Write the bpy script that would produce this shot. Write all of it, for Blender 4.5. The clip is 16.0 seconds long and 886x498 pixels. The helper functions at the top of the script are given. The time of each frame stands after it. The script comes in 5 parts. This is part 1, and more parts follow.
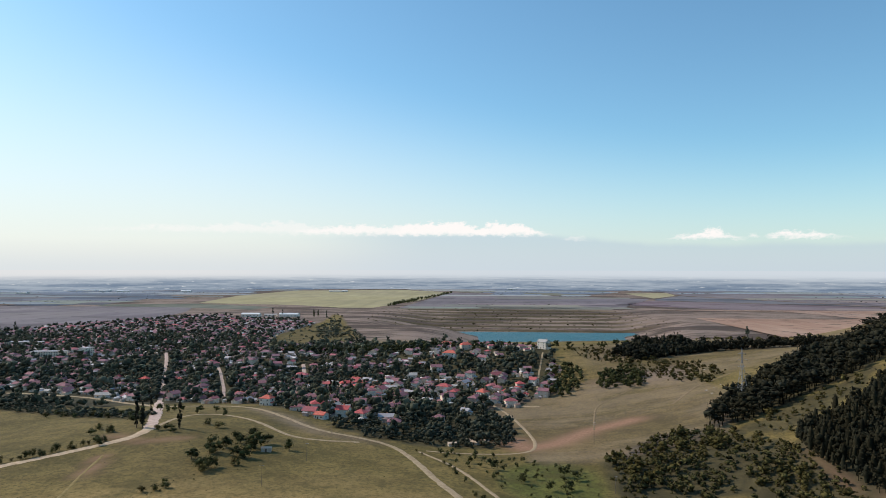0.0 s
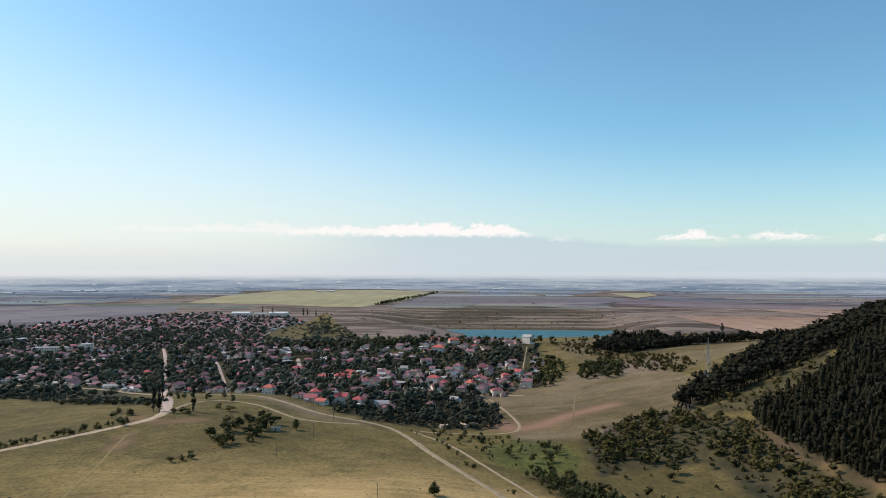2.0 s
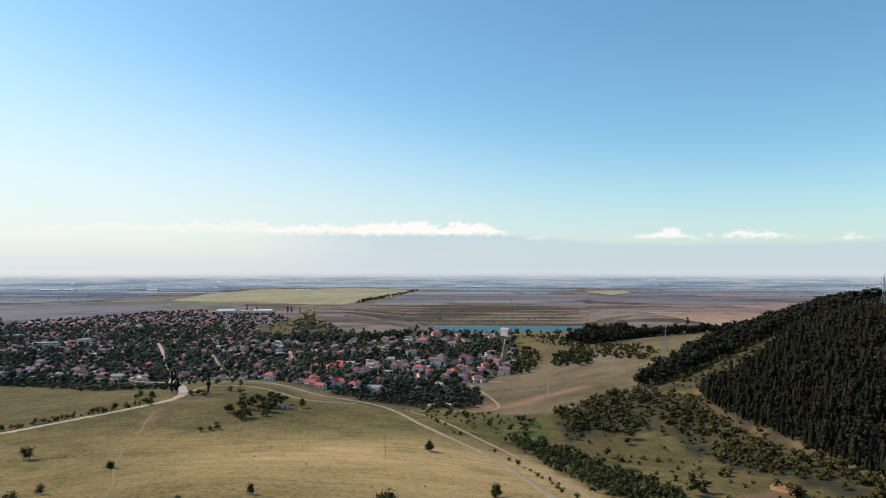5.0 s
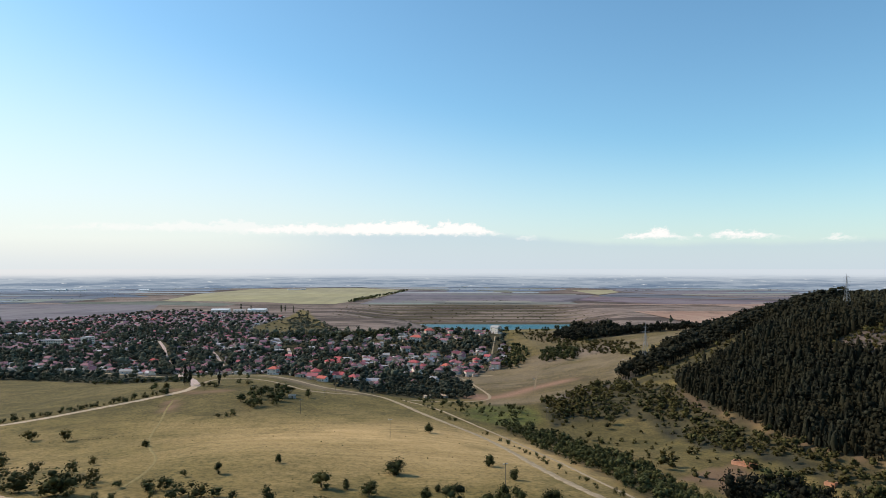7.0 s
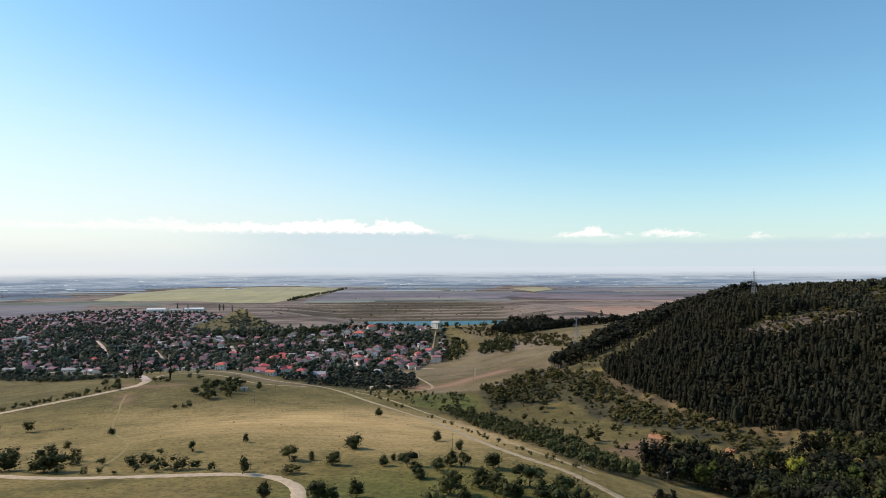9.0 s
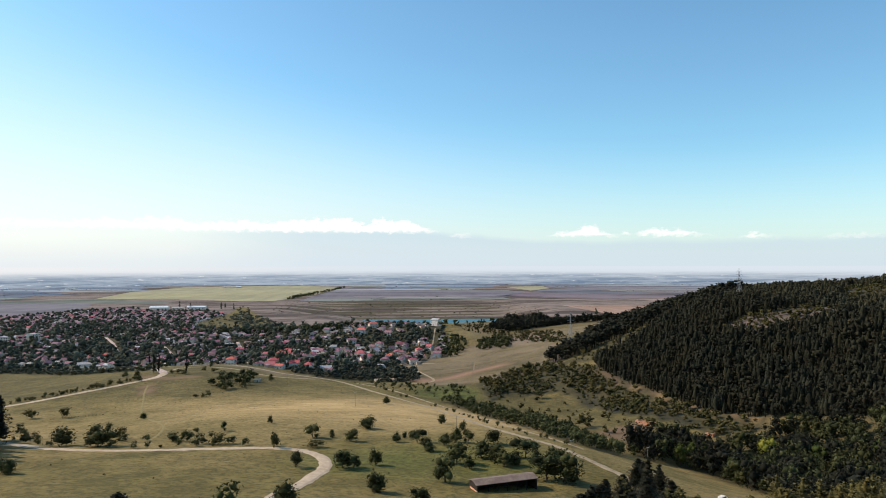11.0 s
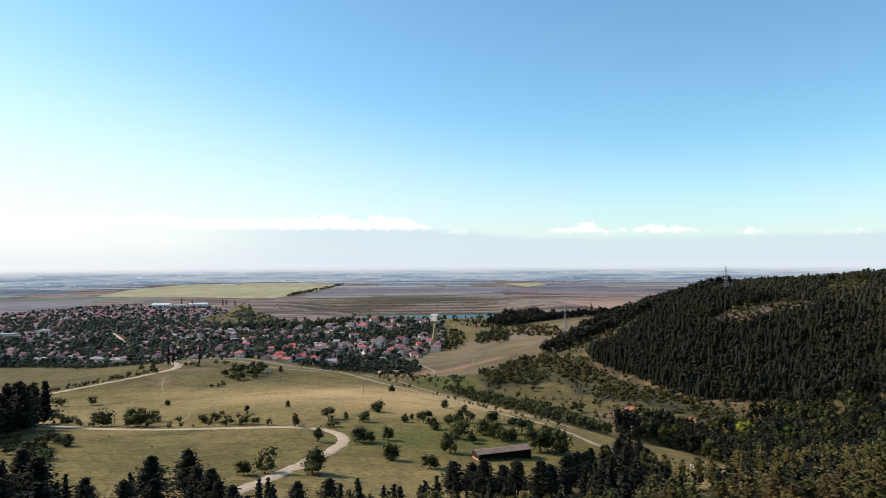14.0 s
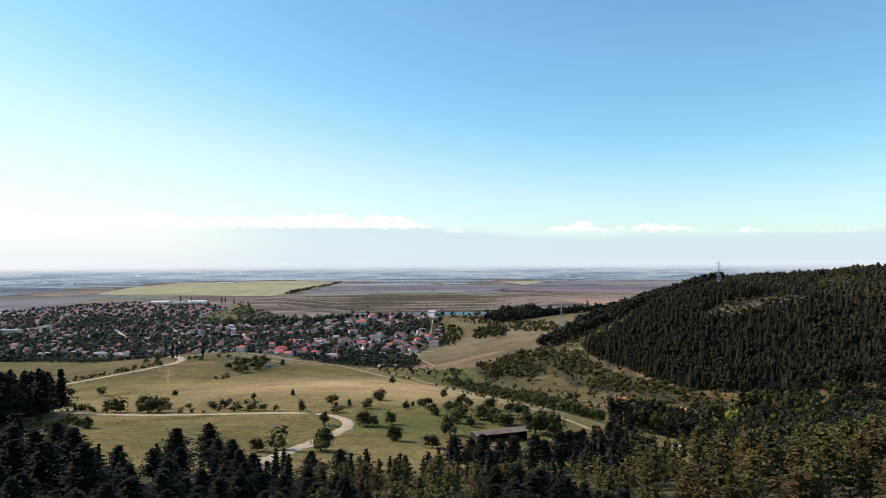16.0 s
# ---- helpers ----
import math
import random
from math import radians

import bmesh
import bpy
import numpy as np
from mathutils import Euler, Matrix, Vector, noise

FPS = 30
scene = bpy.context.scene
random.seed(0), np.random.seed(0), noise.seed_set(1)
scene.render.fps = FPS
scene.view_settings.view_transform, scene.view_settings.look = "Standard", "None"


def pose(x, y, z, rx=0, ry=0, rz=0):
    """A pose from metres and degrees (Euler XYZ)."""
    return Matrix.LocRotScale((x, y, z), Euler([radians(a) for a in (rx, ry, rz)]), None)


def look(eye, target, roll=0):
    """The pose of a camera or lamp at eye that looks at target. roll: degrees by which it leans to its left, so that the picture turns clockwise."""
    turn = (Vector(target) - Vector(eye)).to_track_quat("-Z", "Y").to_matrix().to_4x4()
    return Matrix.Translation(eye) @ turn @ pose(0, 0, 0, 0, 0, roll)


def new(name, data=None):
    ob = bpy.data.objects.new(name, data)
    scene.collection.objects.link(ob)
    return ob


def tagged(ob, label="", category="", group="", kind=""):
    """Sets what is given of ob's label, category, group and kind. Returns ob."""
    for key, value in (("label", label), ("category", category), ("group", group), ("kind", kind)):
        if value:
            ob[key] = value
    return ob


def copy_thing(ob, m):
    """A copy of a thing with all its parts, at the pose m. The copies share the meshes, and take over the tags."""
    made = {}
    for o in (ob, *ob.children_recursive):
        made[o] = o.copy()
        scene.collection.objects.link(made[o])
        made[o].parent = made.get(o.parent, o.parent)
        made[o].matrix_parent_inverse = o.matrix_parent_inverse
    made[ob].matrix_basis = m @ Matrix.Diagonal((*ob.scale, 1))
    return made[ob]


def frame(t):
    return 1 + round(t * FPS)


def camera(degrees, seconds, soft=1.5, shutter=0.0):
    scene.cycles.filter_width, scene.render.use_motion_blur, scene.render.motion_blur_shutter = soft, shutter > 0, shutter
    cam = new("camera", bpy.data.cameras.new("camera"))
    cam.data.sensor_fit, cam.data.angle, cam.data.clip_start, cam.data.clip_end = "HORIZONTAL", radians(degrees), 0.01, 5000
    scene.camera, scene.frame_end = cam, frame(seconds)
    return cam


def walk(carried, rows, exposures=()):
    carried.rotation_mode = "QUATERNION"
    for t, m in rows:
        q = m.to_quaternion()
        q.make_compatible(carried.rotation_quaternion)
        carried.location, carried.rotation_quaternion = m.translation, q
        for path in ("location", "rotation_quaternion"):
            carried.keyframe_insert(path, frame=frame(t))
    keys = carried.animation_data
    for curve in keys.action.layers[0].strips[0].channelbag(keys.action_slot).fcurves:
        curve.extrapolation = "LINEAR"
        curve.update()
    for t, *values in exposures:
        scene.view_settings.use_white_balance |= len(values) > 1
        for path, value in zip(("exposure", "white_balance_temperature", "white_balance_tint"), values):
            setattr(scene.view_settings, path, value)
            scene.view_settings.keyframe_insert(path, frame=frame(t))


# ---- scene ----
cam = camera(65.9, 16.0, soft=0.6)
PATH = [
    (0, (17.104, -9.777, 95.66), (16.956, -7.783, 95.714), 0.1),
    (0.5, (16.565, -19.004, 94.971), (16.427, -17.01, 95.024), 0.1),
    (1, (16.114, -30.432, 94.469), (15.988, -28.436, 94.522), 0.1),
    (1.5, (15.673, -41.561, 93.514), (15.558, -39.565, 93.569), 0.1),
    (2, (14.988, -52.162, 92.747), (14.883, -50.166, 92.803), 0.1),
    (2.5, (13.943, -62.109, 92.01), (13.85, -60.112, 92.065), 0.0),
    (3, (13.193, -72.512, 91.334), (13.112, -70.514, 91.39), 0.0),
    (3.5, (12.324, -83.002, 91.22), (12.253, -81.004, 91.274), 0.0),
    (6, (8.224, -135.734, 91.458), (8.207, -133.735, 91.51), 0.0),
    (6.5, (7.06, -145.873, 91.544), (7.051, -143.874, 91.596), 0.0),
    (7, (5.853, -154.911, 91.408), (5.844, -152.911, 91.46), 0.0),
    (7.5, (4.336, -163.821, 91.136), (4.352, -161.822, 91.189), 0.0),
    (8, (2.553, -172.856, 91.091), (2.636, -170.858, 91.141), 0.0),
    (8.5, (0.799, -181.233, 90.59), (0.951, -179.24, 90.639), -0.1),
    (9, (-1.008, -189.629, 90.301), (-0.835, -187.637, 90.348), -0.2),
    (11.5, (-9.473, -230.861, 90.436), (-9.29, -228.87, 90.479), -0.1),
    (12, (-10.472, -236.574, 90.565), (-10.288, -234.583, 90.606), -0.1),
    (12.5, (-11.422, -241.315, 90.586), (-11.236, -239.324, 90.626), -0.2),
    (13, (-12.296, -245.665, 90.513), (-12.108, -243.675, 90.553), -0.2),
    (13.5, (-13.204, -250.428, 90.611), (-13.015, -248.438, 90.648), -0.3),
    (14, (-14.234, -255.245, 90.579), (-14.043, -253.255, 90.614), -0.3),
    (14.5, (-15.038, -259.525, 90.157), (-14.846, -257.535, 90.192), -0.3),
    (15, (-15.667, -262.986, 89.642), (-15.473, -260.995, 89.678), -0.3),
    (15.5, (-16.23, -266.04, 89.023), (-16.033, -264.05, 89.055), -0.3),
    (16, (-16.807, -268.956, 87.709), (-16.608, -266.966, 87.74), -0.3),
]
walk(cam, [(t, look(eye, target, roll)) for t, eye, target, roll in PATH],
     exposures=[(0.0, -0.29), (3.5, -0.29), (7.0, -0.22), (9.0, -0.16), (12.5, -0.05), (16.0, -0.02)])

# ---- world, sun, exposure ----
SUN_AZ, SUN_EL = -70.0, 38.0          # degrees clockwise from +y, and above the horizon
world = bpy.data.worlds.new("world")
scene.world = world
world.use_nodes = True


class Nodes:
    """Small helper to write node trees in few lines."""

    def __init__(self, tree):
        self.tree = tree
        self.n, self.l = tree.nodes, tree.links

    def put(self, v, socket):
        if isinstance(v, bpy.types.NodeSocket):
            self.l.new(v, socket)
        elif v is not None:
            socket.default_value = v

    def math(self, op, a, b=None, c=None, clamp=False):
        m = self.n.new("ShaderNodeMath")
        m.operation, m.use_clamp = op, clamp
        for s, v in zip(m.inputs, (a, b, c)):
            self.put(v, s)
        return m.outputs[0]

    def ramp(self, v, a, b, lo=0.0, hi=1.0):
        m = self.n.new("ShaderNodeMapRange")
        m.interpolation_type = "SMOOTHSTEP"
        for s, x in zip(m.inputs, (v, a, b, lo, hi)):
            self.put(x, s)
        return m.outputs[0]

    def mix(self, f, a, b, mode="MIX"):
        m = self.n.new("ShaderNodeMix")
        m.data_type, m.blend_type = "RGBA", mode
        self.put(f, m.inputs[0])
        for s, v in ((m.inputs[6], a), (m.inputs[7], b)):
            self.put((*v, 1) if isinstance(v, tuple) and len(v) == 3 else v, s)
        return m.outputs[2]

    def noise(self, vec, scale, detail=3.0, rough=0.55, out=0):
        m = self.n.new("ShaderNodeTexNoise")
        self.put(vec, m.inputs["Vector"])
        m.inputs["Scale"].default_value, m.inputs["Detail"].default_value, m.inputs["Roughness"].default_value = scale, detail, rough
        return m.outputs[out]

    def stretch(self, vec, sx, sy, sz, rz=0.0):
        m = self.n.new("ShaderNodeMapping")
        self.put(vec, m.inputs["Vector"])
        m.inputs["Scale"].default_value, m.inputs["Rotation"].default_value = (sx, sy, sz), (0, 0, rz)
        return m.outputs[0]


def sky():
    w = Nodes(world.node_tree)
    w.n.clear()
    out, back = w.n.new("ShaderNodeOutputWorld"), w.n.new("ShaderNodeBackground")
    tex = w.n.new("ShaderNodeTexSky")
    tex.sky_type, tex.sun_disc = "NISHITA", False
    tex.sun_elevation, tex.sun_rotation = radians(SUN_EL), radians(SUN_AZ)
    tex.altitude, tex.air_density, tex.dust_density, tex.ozone_density = 200, 1.0, 0.7, 2.5
    d = w.n.new("ShaderNodeTexCoord").outputs["Generated"]
    sep = w.n.new("ShaderNodeSeparateXYZ")
    w.l.new(d, sep.inputs[0])
    az = w.math("MULTIPLY", w.math("ARCTAN2", sep.outputs[0], sep.outputs[1]), 57.2958)
    el = w.math("MULTIPLY", w.math("ARCSINE", sep.outputs[2]), 57.2958)
    col = w.mix(1.0, tex.outputs[0], (1.4, 1.9, 1.9), "MULTIPLY")
    # haze that whitens the sky towards the horizon
    haze = w.ramp(el, -3.0, w.ramp(az, -50.0, 30.0, 23.0, 10.0), w.ramp(az, -18.0, 30.0, 0.95, 0.74), 0.0)
    side = w.ramp(az, -30.0, 12.0)
    col = w.mix(haze, col, w.mix(side, (10.4, 10.2, 9.9), (9.0, 9.4, 9.7)))
    # mountain range, pale blue in the haze, and the bluish air low over the plain
    line = w.math("ADD", w.noise(w.stretch(d, 9, 9, 9), 1.0, 4.0), -0.5)
    top = w.math("MULTIPLY_ADD", line, 0.9, w.ramp(az, 3.0, 14.0, 2.95, 2.0))
    top = w.math("MULTIPLY", top, w.ramp(az, -26.0, -10.0, 0.7, 1.0))
    hill = w.math("MULTIPLY", w.ramp(w.math("SUBTRACT", top, el), -0.15, 0.5), w.math("MULTIPLY", w.ramp(el, -0.3, 2.6, 0.42, 0.6), w.ramp(az, -18.0, -4.0, 0.1, 1.0)))
    col = w.mix(hill, col, (6.2, 7.6, 8.8))
    col = w.mix(w.ramp(el, -0.3, 2.2, 0.45, 0.0), col, (7.3, 8.4, 9.5))
    # cloud bank on the crest, a thin veil before it and small clouds beside it
    ang = w.n.new("ShaderNodeCombineXYZ")
    w.put(az, ang.inputs[0])
    w.put(w.math("MULTIPLY", el, 1.6), ang.inputs[1])
    puff, torn = w.noise(ang.outputs[0], 0.6, 5.0, 0.65), w.noise(ang.outputs[0], 1.6, 4.0, 0.65)

    def heap(start, peak, end, low, high, solid):
        """A cloud from one azimuth to another, flat below and heaped up at its peak."""
        body = w.math("MULTIPLY", w.ramp(az, start, peak), w.ramp(az, end, peak))
        low = w.math("MULTIPLY_ADD", w.math("ADD", torn, -0.5), 1.0, low)
        crest = w.math("MULTIPLY_ADD", w.math("MULTIPLY", body, w.ramp(puff, 0.3, 0.7, 0.65, 1.25)), high, low)
        edge = w.math("MULTIPLY", w.ramp(w.math("SUBTRACT", crest, el), 0.0, 0.38), w.ramp(w.math("SUBTRACT", el, low), -0.15, 0.3))
        return w.math("MULTIPLY", w.math("MULTIPLY", edge, w.ramp(body, 0.0, 0.25)), solid)

    clouds = [heap(-21.0, -10.0, 0.0, 2.72, 1.05, 0.85), heap(-11.0, -4.5, 3.0, 2.72, 1.3, 1.0), heap(-4.0, 0.5, 6.4, 2.68, 1.25, 1.0), heap(5.2, 6.6, 8.6, 2.3, 0.5, 0.7), heap(-40.0, -17.0, -3.0, 2.8, 0.9, 0.5), heap(12.8, 17.0, 20.8, 2.28, 0.95, 1.0),
              heap(19.4, 20.2, 21.0, 2.4, 0.5, 0.9), heap(20.2, 22.3, 25.0, 2.3, 0.66, 1.0), heap(21.5, 24.2, 28.0, 2.26, 0.5, 1.0), heap(28.2, 29.6, 32.4, 2.02, 0.45, 0.9), heap(33.0, 36.0, 40.0, 1.9, 0.4, 0.6)]
    for one in clouds:
        col = w.mix(one, col, (12.2, 11.7, 11.4))
    w.l.new(col, back.inputs[0])
    back.inputs[1].default_value = 0.1
    w.l.new(back.outputs[0], out.inputs[0])


sky()
sun = new("sun", bpy.data.lights.new("sun", "SUN"))
sun.data.energy, sun.data.angle, sun.data.color = 4.7, radians(0.6), (1.0, 0.875, 0.765)
sun.matrix_world = look((math.sin(radians(SUN_AZ)) * math.cos(radians(SUN_EL)), math.cos(radians(SUN_AZ)) * math.cos(radians(SUN_EL)), math.sin(radians(SUN_EL))), (0, 0, 0))


# ---- materials ----
def material(name, build, rough=0.9, spec=0.2):
    m = bpy.data.materials.new(name)
    m.use_nodes = True
    t = Nodes(m.node_tree)
    p = t.n["Principled BSDF"]
    p.inputs["Roughness"].default_value, p.inputs["Specular IOR Level"].default_value = rough, spec
    pos = t.n.new("ShaderNodeNewGeometry").outputs["Position"]
    build(t, p, pos)
    return m


def bump(t, p, height, strength, distance):
    b = t.n.new("ShaderNodeBump")
    b.inputs["Strength"].default_value, b.inputs["Distance"].default_value = strength, distance
    t.put(height, b.inputs["Height"])
    t.l.new(b.outputs[0], p.inputs["Normal"])


def island(t):
    return t.n.new("ShaderNodeNewGeometry").outputs["Random Per Island"]


def object_random(t):
    return t.n.new("ShaderNodeObjectInfo").outputs["Random"]


def leaves(dark, light, vary=0.5, by_object=True):
    def build(t, p, pos):
        c = t.mix(island(t), dark, light)
        wide = t.noise(pos, 0.03, 2.0)
        c = t.mix(t.ramp(wide, 0.35, 0.65, 0.0, vary), c, tuple(0.5 * (a + b) * k for a, b, k in zip(dark, light, (1.35, 1.1, 0.8))))
        if by_object:
            c = t.mix(t.math("MULTIPLY", object_random(t), 0.5), c, tuple(0.7 * v for v in dark))
        t.put(c, p.inputs["Base Color"])
    return build


def ground_look(t, p, pos):
    zone = t.n.new("ShaderNodeAttribute")
    zone.attribute_name = "zone"
    z = t.n.new("ShaderNodeSeparateColor")
    t.l.new(zone.outputs["Color"], z.inputs[0])
    big, mid, fine = t.noise(pos, 0.012, 4.0), t.noise(pos, 0.06, 6.0, 0.7), t.noise(pos, 0.45, 5.0, 0.75)
    streak = t.noise(t.stretch(pos, 0.22, 1, 1, 0.3), 0.11, 5.0, 0.7)
    green = t.mix(t.ramp(mid, 0.35, 0.65), (0.138, 0.104, 0.033), (0.225, 0.165, 0.055))
    gold = t.mix(t.ramp(streak, 0.35, 0.65), (0.405, 0.268, 0.112), (0.54, 0.362, 0.163))
    green = t.mix(t.ramp(z.outputs[0], 0.0, 0.2, 0.85, 0.0), green, t.mix(t.ramp(mid, 0.35, 0.65), (0.092, 0.108, 0.024), (0.15, 0.162, 0.038)))
    dry = t.math("ADD", t.math("MULTIPLY_ADD", z.outputs[0], 1.25, -0.25), t.math("MULTIPLY_ADD", big, 1.2, -0.6), clamp=True)
    c = t.mix(dry, green, gold)
    grit = t.noise(pos, 1.6, 4.0, 0.8)
    c = t.mix(t.math("MULTIPLY", t.ramp(fine, 0.42, 0.66, 0.0, 0.7), t.math("MULTIPLY_ADD", dry, -0.6, 1.0)), c, (0.045, 0.044, 0.016))
    c = t.mix(t.math("MULTIPLY", t.ramp(t.noise(pos, 0.028, 7.0, 0.72), 0.5, 0.66, 0.0, 0.65), t.math("MULTIPLY_ADD", dry, -0.5, 1.0)), c, (0.08, 0.068, 0.022))
    c = t.mix(t.math("MULTIPLY", t.ramp(grit, 0.52, 0.72, 0.0, 0.5), dry), c, (0.42, 0.32, 0.15))
    soil = t.mix(t.ramp(mid, 0.3, 0.7), (0.035, 0.032, 0.02), (0.075, 0.065, 0.035))
    c = t.mix(z.outputs[1], c, soil)
    bench = t.noise(t.stretch(pos, 0.35, 1, 1, 0.05), 0.011, 7.0, 0.66)
    bare = t.mix(t.ramp(bench, 0.42, 0.58), (0.075, 0.052, 0.052), (0.27, 0.2, 0.17))
    bare = t.mix(t.ramp(t.noise(t.stretch(pos, 0.5, 1, 1), 0.035, 6.0, 0.75), 0.5, 0.64, 0.0, 0.65), bare, (0.06, 0.055, 0.045))
    c = t.mix(z.outputs[2], c, bare)
    c = t.mix(zone.outputs["Alpha"], c, t.mix(t.ramp(fine, 0.3, 0.7), (0.22, 0.12, 0.075), (0.34, 0.2, 0.13)))
    t.put(c, p.inputs["Base Color"])
    bump(t, p, t.math("ADD", mid, fine), 0.7, 0.5)


def dirt_look(a, b):
    def build(t, p, pos):
        c = t.mix(t.ramp(t.noise(pos, 0.35, 5.0, 0.7), 0.3, 0.7), a, b)
        t.put(t.mix(t.ramp(t.noise(pos, 2.5, 3.0), 0.5, 0.75, 0.0, 0.4), c, tuple(0.7 * v for v in a)), p.inputs["Base Color"])
    return build


def water_look(t, p, pos):
    t.put(t.mix(t.noise(t.stretch(pos, 0.3, 1, 1), 0.02, 3.0), (0.01, 0.078, 0.092), (0.018, 0.108, 0.122)), p.inputs["Base Color"])
    bump(t, p, t.noise(pos, 0.5, 4.0), 1.0, 0.6)


def plaster_look(t, p, pos):
    r = object_random(t)
    c = t.mix(t.ramp(r, 0.3, 1.0), (0.86, 0.72, 0.56), (0.5, 0.375, 0.29))
    t.put(t.mix(t.ramp(t.noise(pos, 0.5, 4.0), 0.4, 0.75, 0.0, 0.45), c, (0.36, 0.3, 0.24)), p.inputs["Base Color"])


def tile_look(a, b, single=False):
    def build(t, p, pos):
        quarter = t.math("MULTIPLY_ADD", t.noise(pos, 0.011, 2.0), -1.6, 0.97)
        c = t.mix(t.ramp(t.math("ADD", island(t) if single else object_random(t), quarter), 0.05, 0.6), a, b)
        n = t.noise(pos, 0.8, 4.0, 0.7)
        t.put(t.mix(t.ramp(n, 0.35, 0.75, 0.0, 0.5), c, tuple(0.45 * v for v in b)), p.inputs["Base Color"])
    return build


def plain(c, rough_scale=1.0):
    def build(t, p, pos):
        t.put(t.mix(t.ramp(t.noise(pos, 1.2, 4.0, 0.65), 0.3, 0.75, 0.0, 0.5), c, tuple(0.6 * v for v in c)), p.inputs["Base Color"])
    return build


M = {
    "ground": material("ground", ground_look, 0.95, 0.1),
    "road": material("gravel_road", dirt_look((0.4, 0.295, 0.195), (0.56, 0.425, 0.295)), 0.95, 0.1),
    "track": material("dirt_track", dirt_look((0.27, 0.2, 0.12), (0.42, 0.325, 0.21)), 0.95, 0.1),
    "street": material("dusty_street", dirt_look((0.4, 0.29, 0.24), (0.6, 0.46, 0.385)), 0.95, 0.1),
    "path": material("worn_path", dirt_look((0.17, 0.125, 0.07), (0.26, 0.19, 0.115)), 0.95, 0.1),
    "wheel_track": material("worn_grass", dirt_look((0.2, 0.155, 0.06), (0.3, 0.225, 0.095)), 0.95, 0.1),
    "water": material("water", water_look, 0.35, 0.12),
    "pine": material("pine_needles", leaves((0.008, 0.0095, 0.0075), (0.044, 0.044, 0.028), 0.6), 0.8, 0.05),
    "hill_pine": material("hillside_pine_needles", leaves((0.006, 0.007, 0.005), (0.068, 0.066, 0.04), 0.6), 0.8, 0.05),
    "leaf": material("broad_leaves", leaves((0.01, 0.013, 0.006), (0.115, 0.122, 0.048)), 0.8, 0.05),
    "bush": material("scrub_leaves", leaves((0.012, 0.012, 0.005), (0.15, 0.135, 0.05)), 0.8, 0.05),
    "bark": material("bark", plain((0.12, 0.09, 0.065)), 0.95, 0.1),
    "plaster": material("plaster", plaster_look, 0.9, 0.2),
    "far_tile": material("far_roof_tile", tile_look((0.55, 0.13, 0.14), (0.31, 0.165, 0.19), True), 0.85, 0.2),
    "red_tile": material("bright_roof_tile", dirt_look((0.5, 0.12, 0.085), (0.62, 0.17, 0.125)), 0.85, 0.2),
    "tile": material("roof_tile", tile_look((0.57, 0.11, 0.1), (0.31, 0.15, 0.165)), 0.85, 0.2),
}


# ---- geometry helpers ----
def mesh_object(name, verts, faces, mat, parent=None, smooth_faces=False):
    me = bpy.data.meshes.new(name)
    me.from_pydata(np.asarray(verts).tolist() if isinstance(verts, np.ndarray) else verts, [], faces.tolist() if isinstance(faces, np.ndarray) else faces)
    if smooth_faces:
        me.shade_smooth()
    me.materials.append(mat)
    ob = new(name, me)
    ob.parent = parent
    return ob


KX = np.array([-320, -180, -80, 0, 80, 150, 220, 310, 420], float)
KY = np.array([-330, -120, 0, 80, 150, 220, 300, 400, 520, 700, 900], float)
KZ = np.array([
    [63, 67, 68, 70, 72, 74, 77, 82, 90],
    [39, 38, 38, 34, 35, 42, 51, 64, 82],
    [30, 25, 22, 17, 12, 6, 13, 47, 94],
    [15, 13, 13.5, 11.5, 7, -12, -11, 31, 92],
    [2, 2.5, 8.5, 5, -3, -18, -17, 25, 86],
    [-7, -4, 0, -2, -13, -16, -9, 25, 76],
    [-13, -8, -8, -12, -22, -21, -2, 35, 60],
    [-17, -7, -15, -21, -20, -12, 6, 41, 62],
    [-23, -16, -22, -31, -29, -18, 0, 30, 60],
    [-35, -35, -35, -35, -31, -20, -11, 6, 34],
    [-34, -33, -25, -17, -14, -10, -5, -1, 6]], float)


def spline_weights(k, x):
    n, h = len(k), np.diff(k)
    a, b = np.eye(n), np.zeros((n, n))
    for i in range(1, n - 1):
        a[i, i - 1 : i + 2] = h[i - 1], 2 * (h[i - 1] + h[i]), h[i]
        b[i, i - 1 : i + 2] = 6 / h[i - 1], -6 / h[i - 1] - 6 / h[i], 6 / h[i]
    m = np.linalg.solve(a, b)
    x = np.clip(x, k[0], k[-1])
    i = np.clip(np.searchsorted(k, x) - 1, 0, n - 2)
    p, q, s, e = k[i + 1] - x, x - k[i], h[i], np.eye(n)
    return (m[i] * (p**3 / (6 * s) - s * p / 6)[:, None] + m[i + 1] * (q**3 / (6 * s) - s * q / 6)[:, None]
            + e[i] * (p / s)[:, None] + e[i + 1] * (q / s)[:, None])


def smooth(a, b, v):
    v = np.clip((v - a) / (b - a), 0, 1)
    return v * v * (3 - 2 * v)


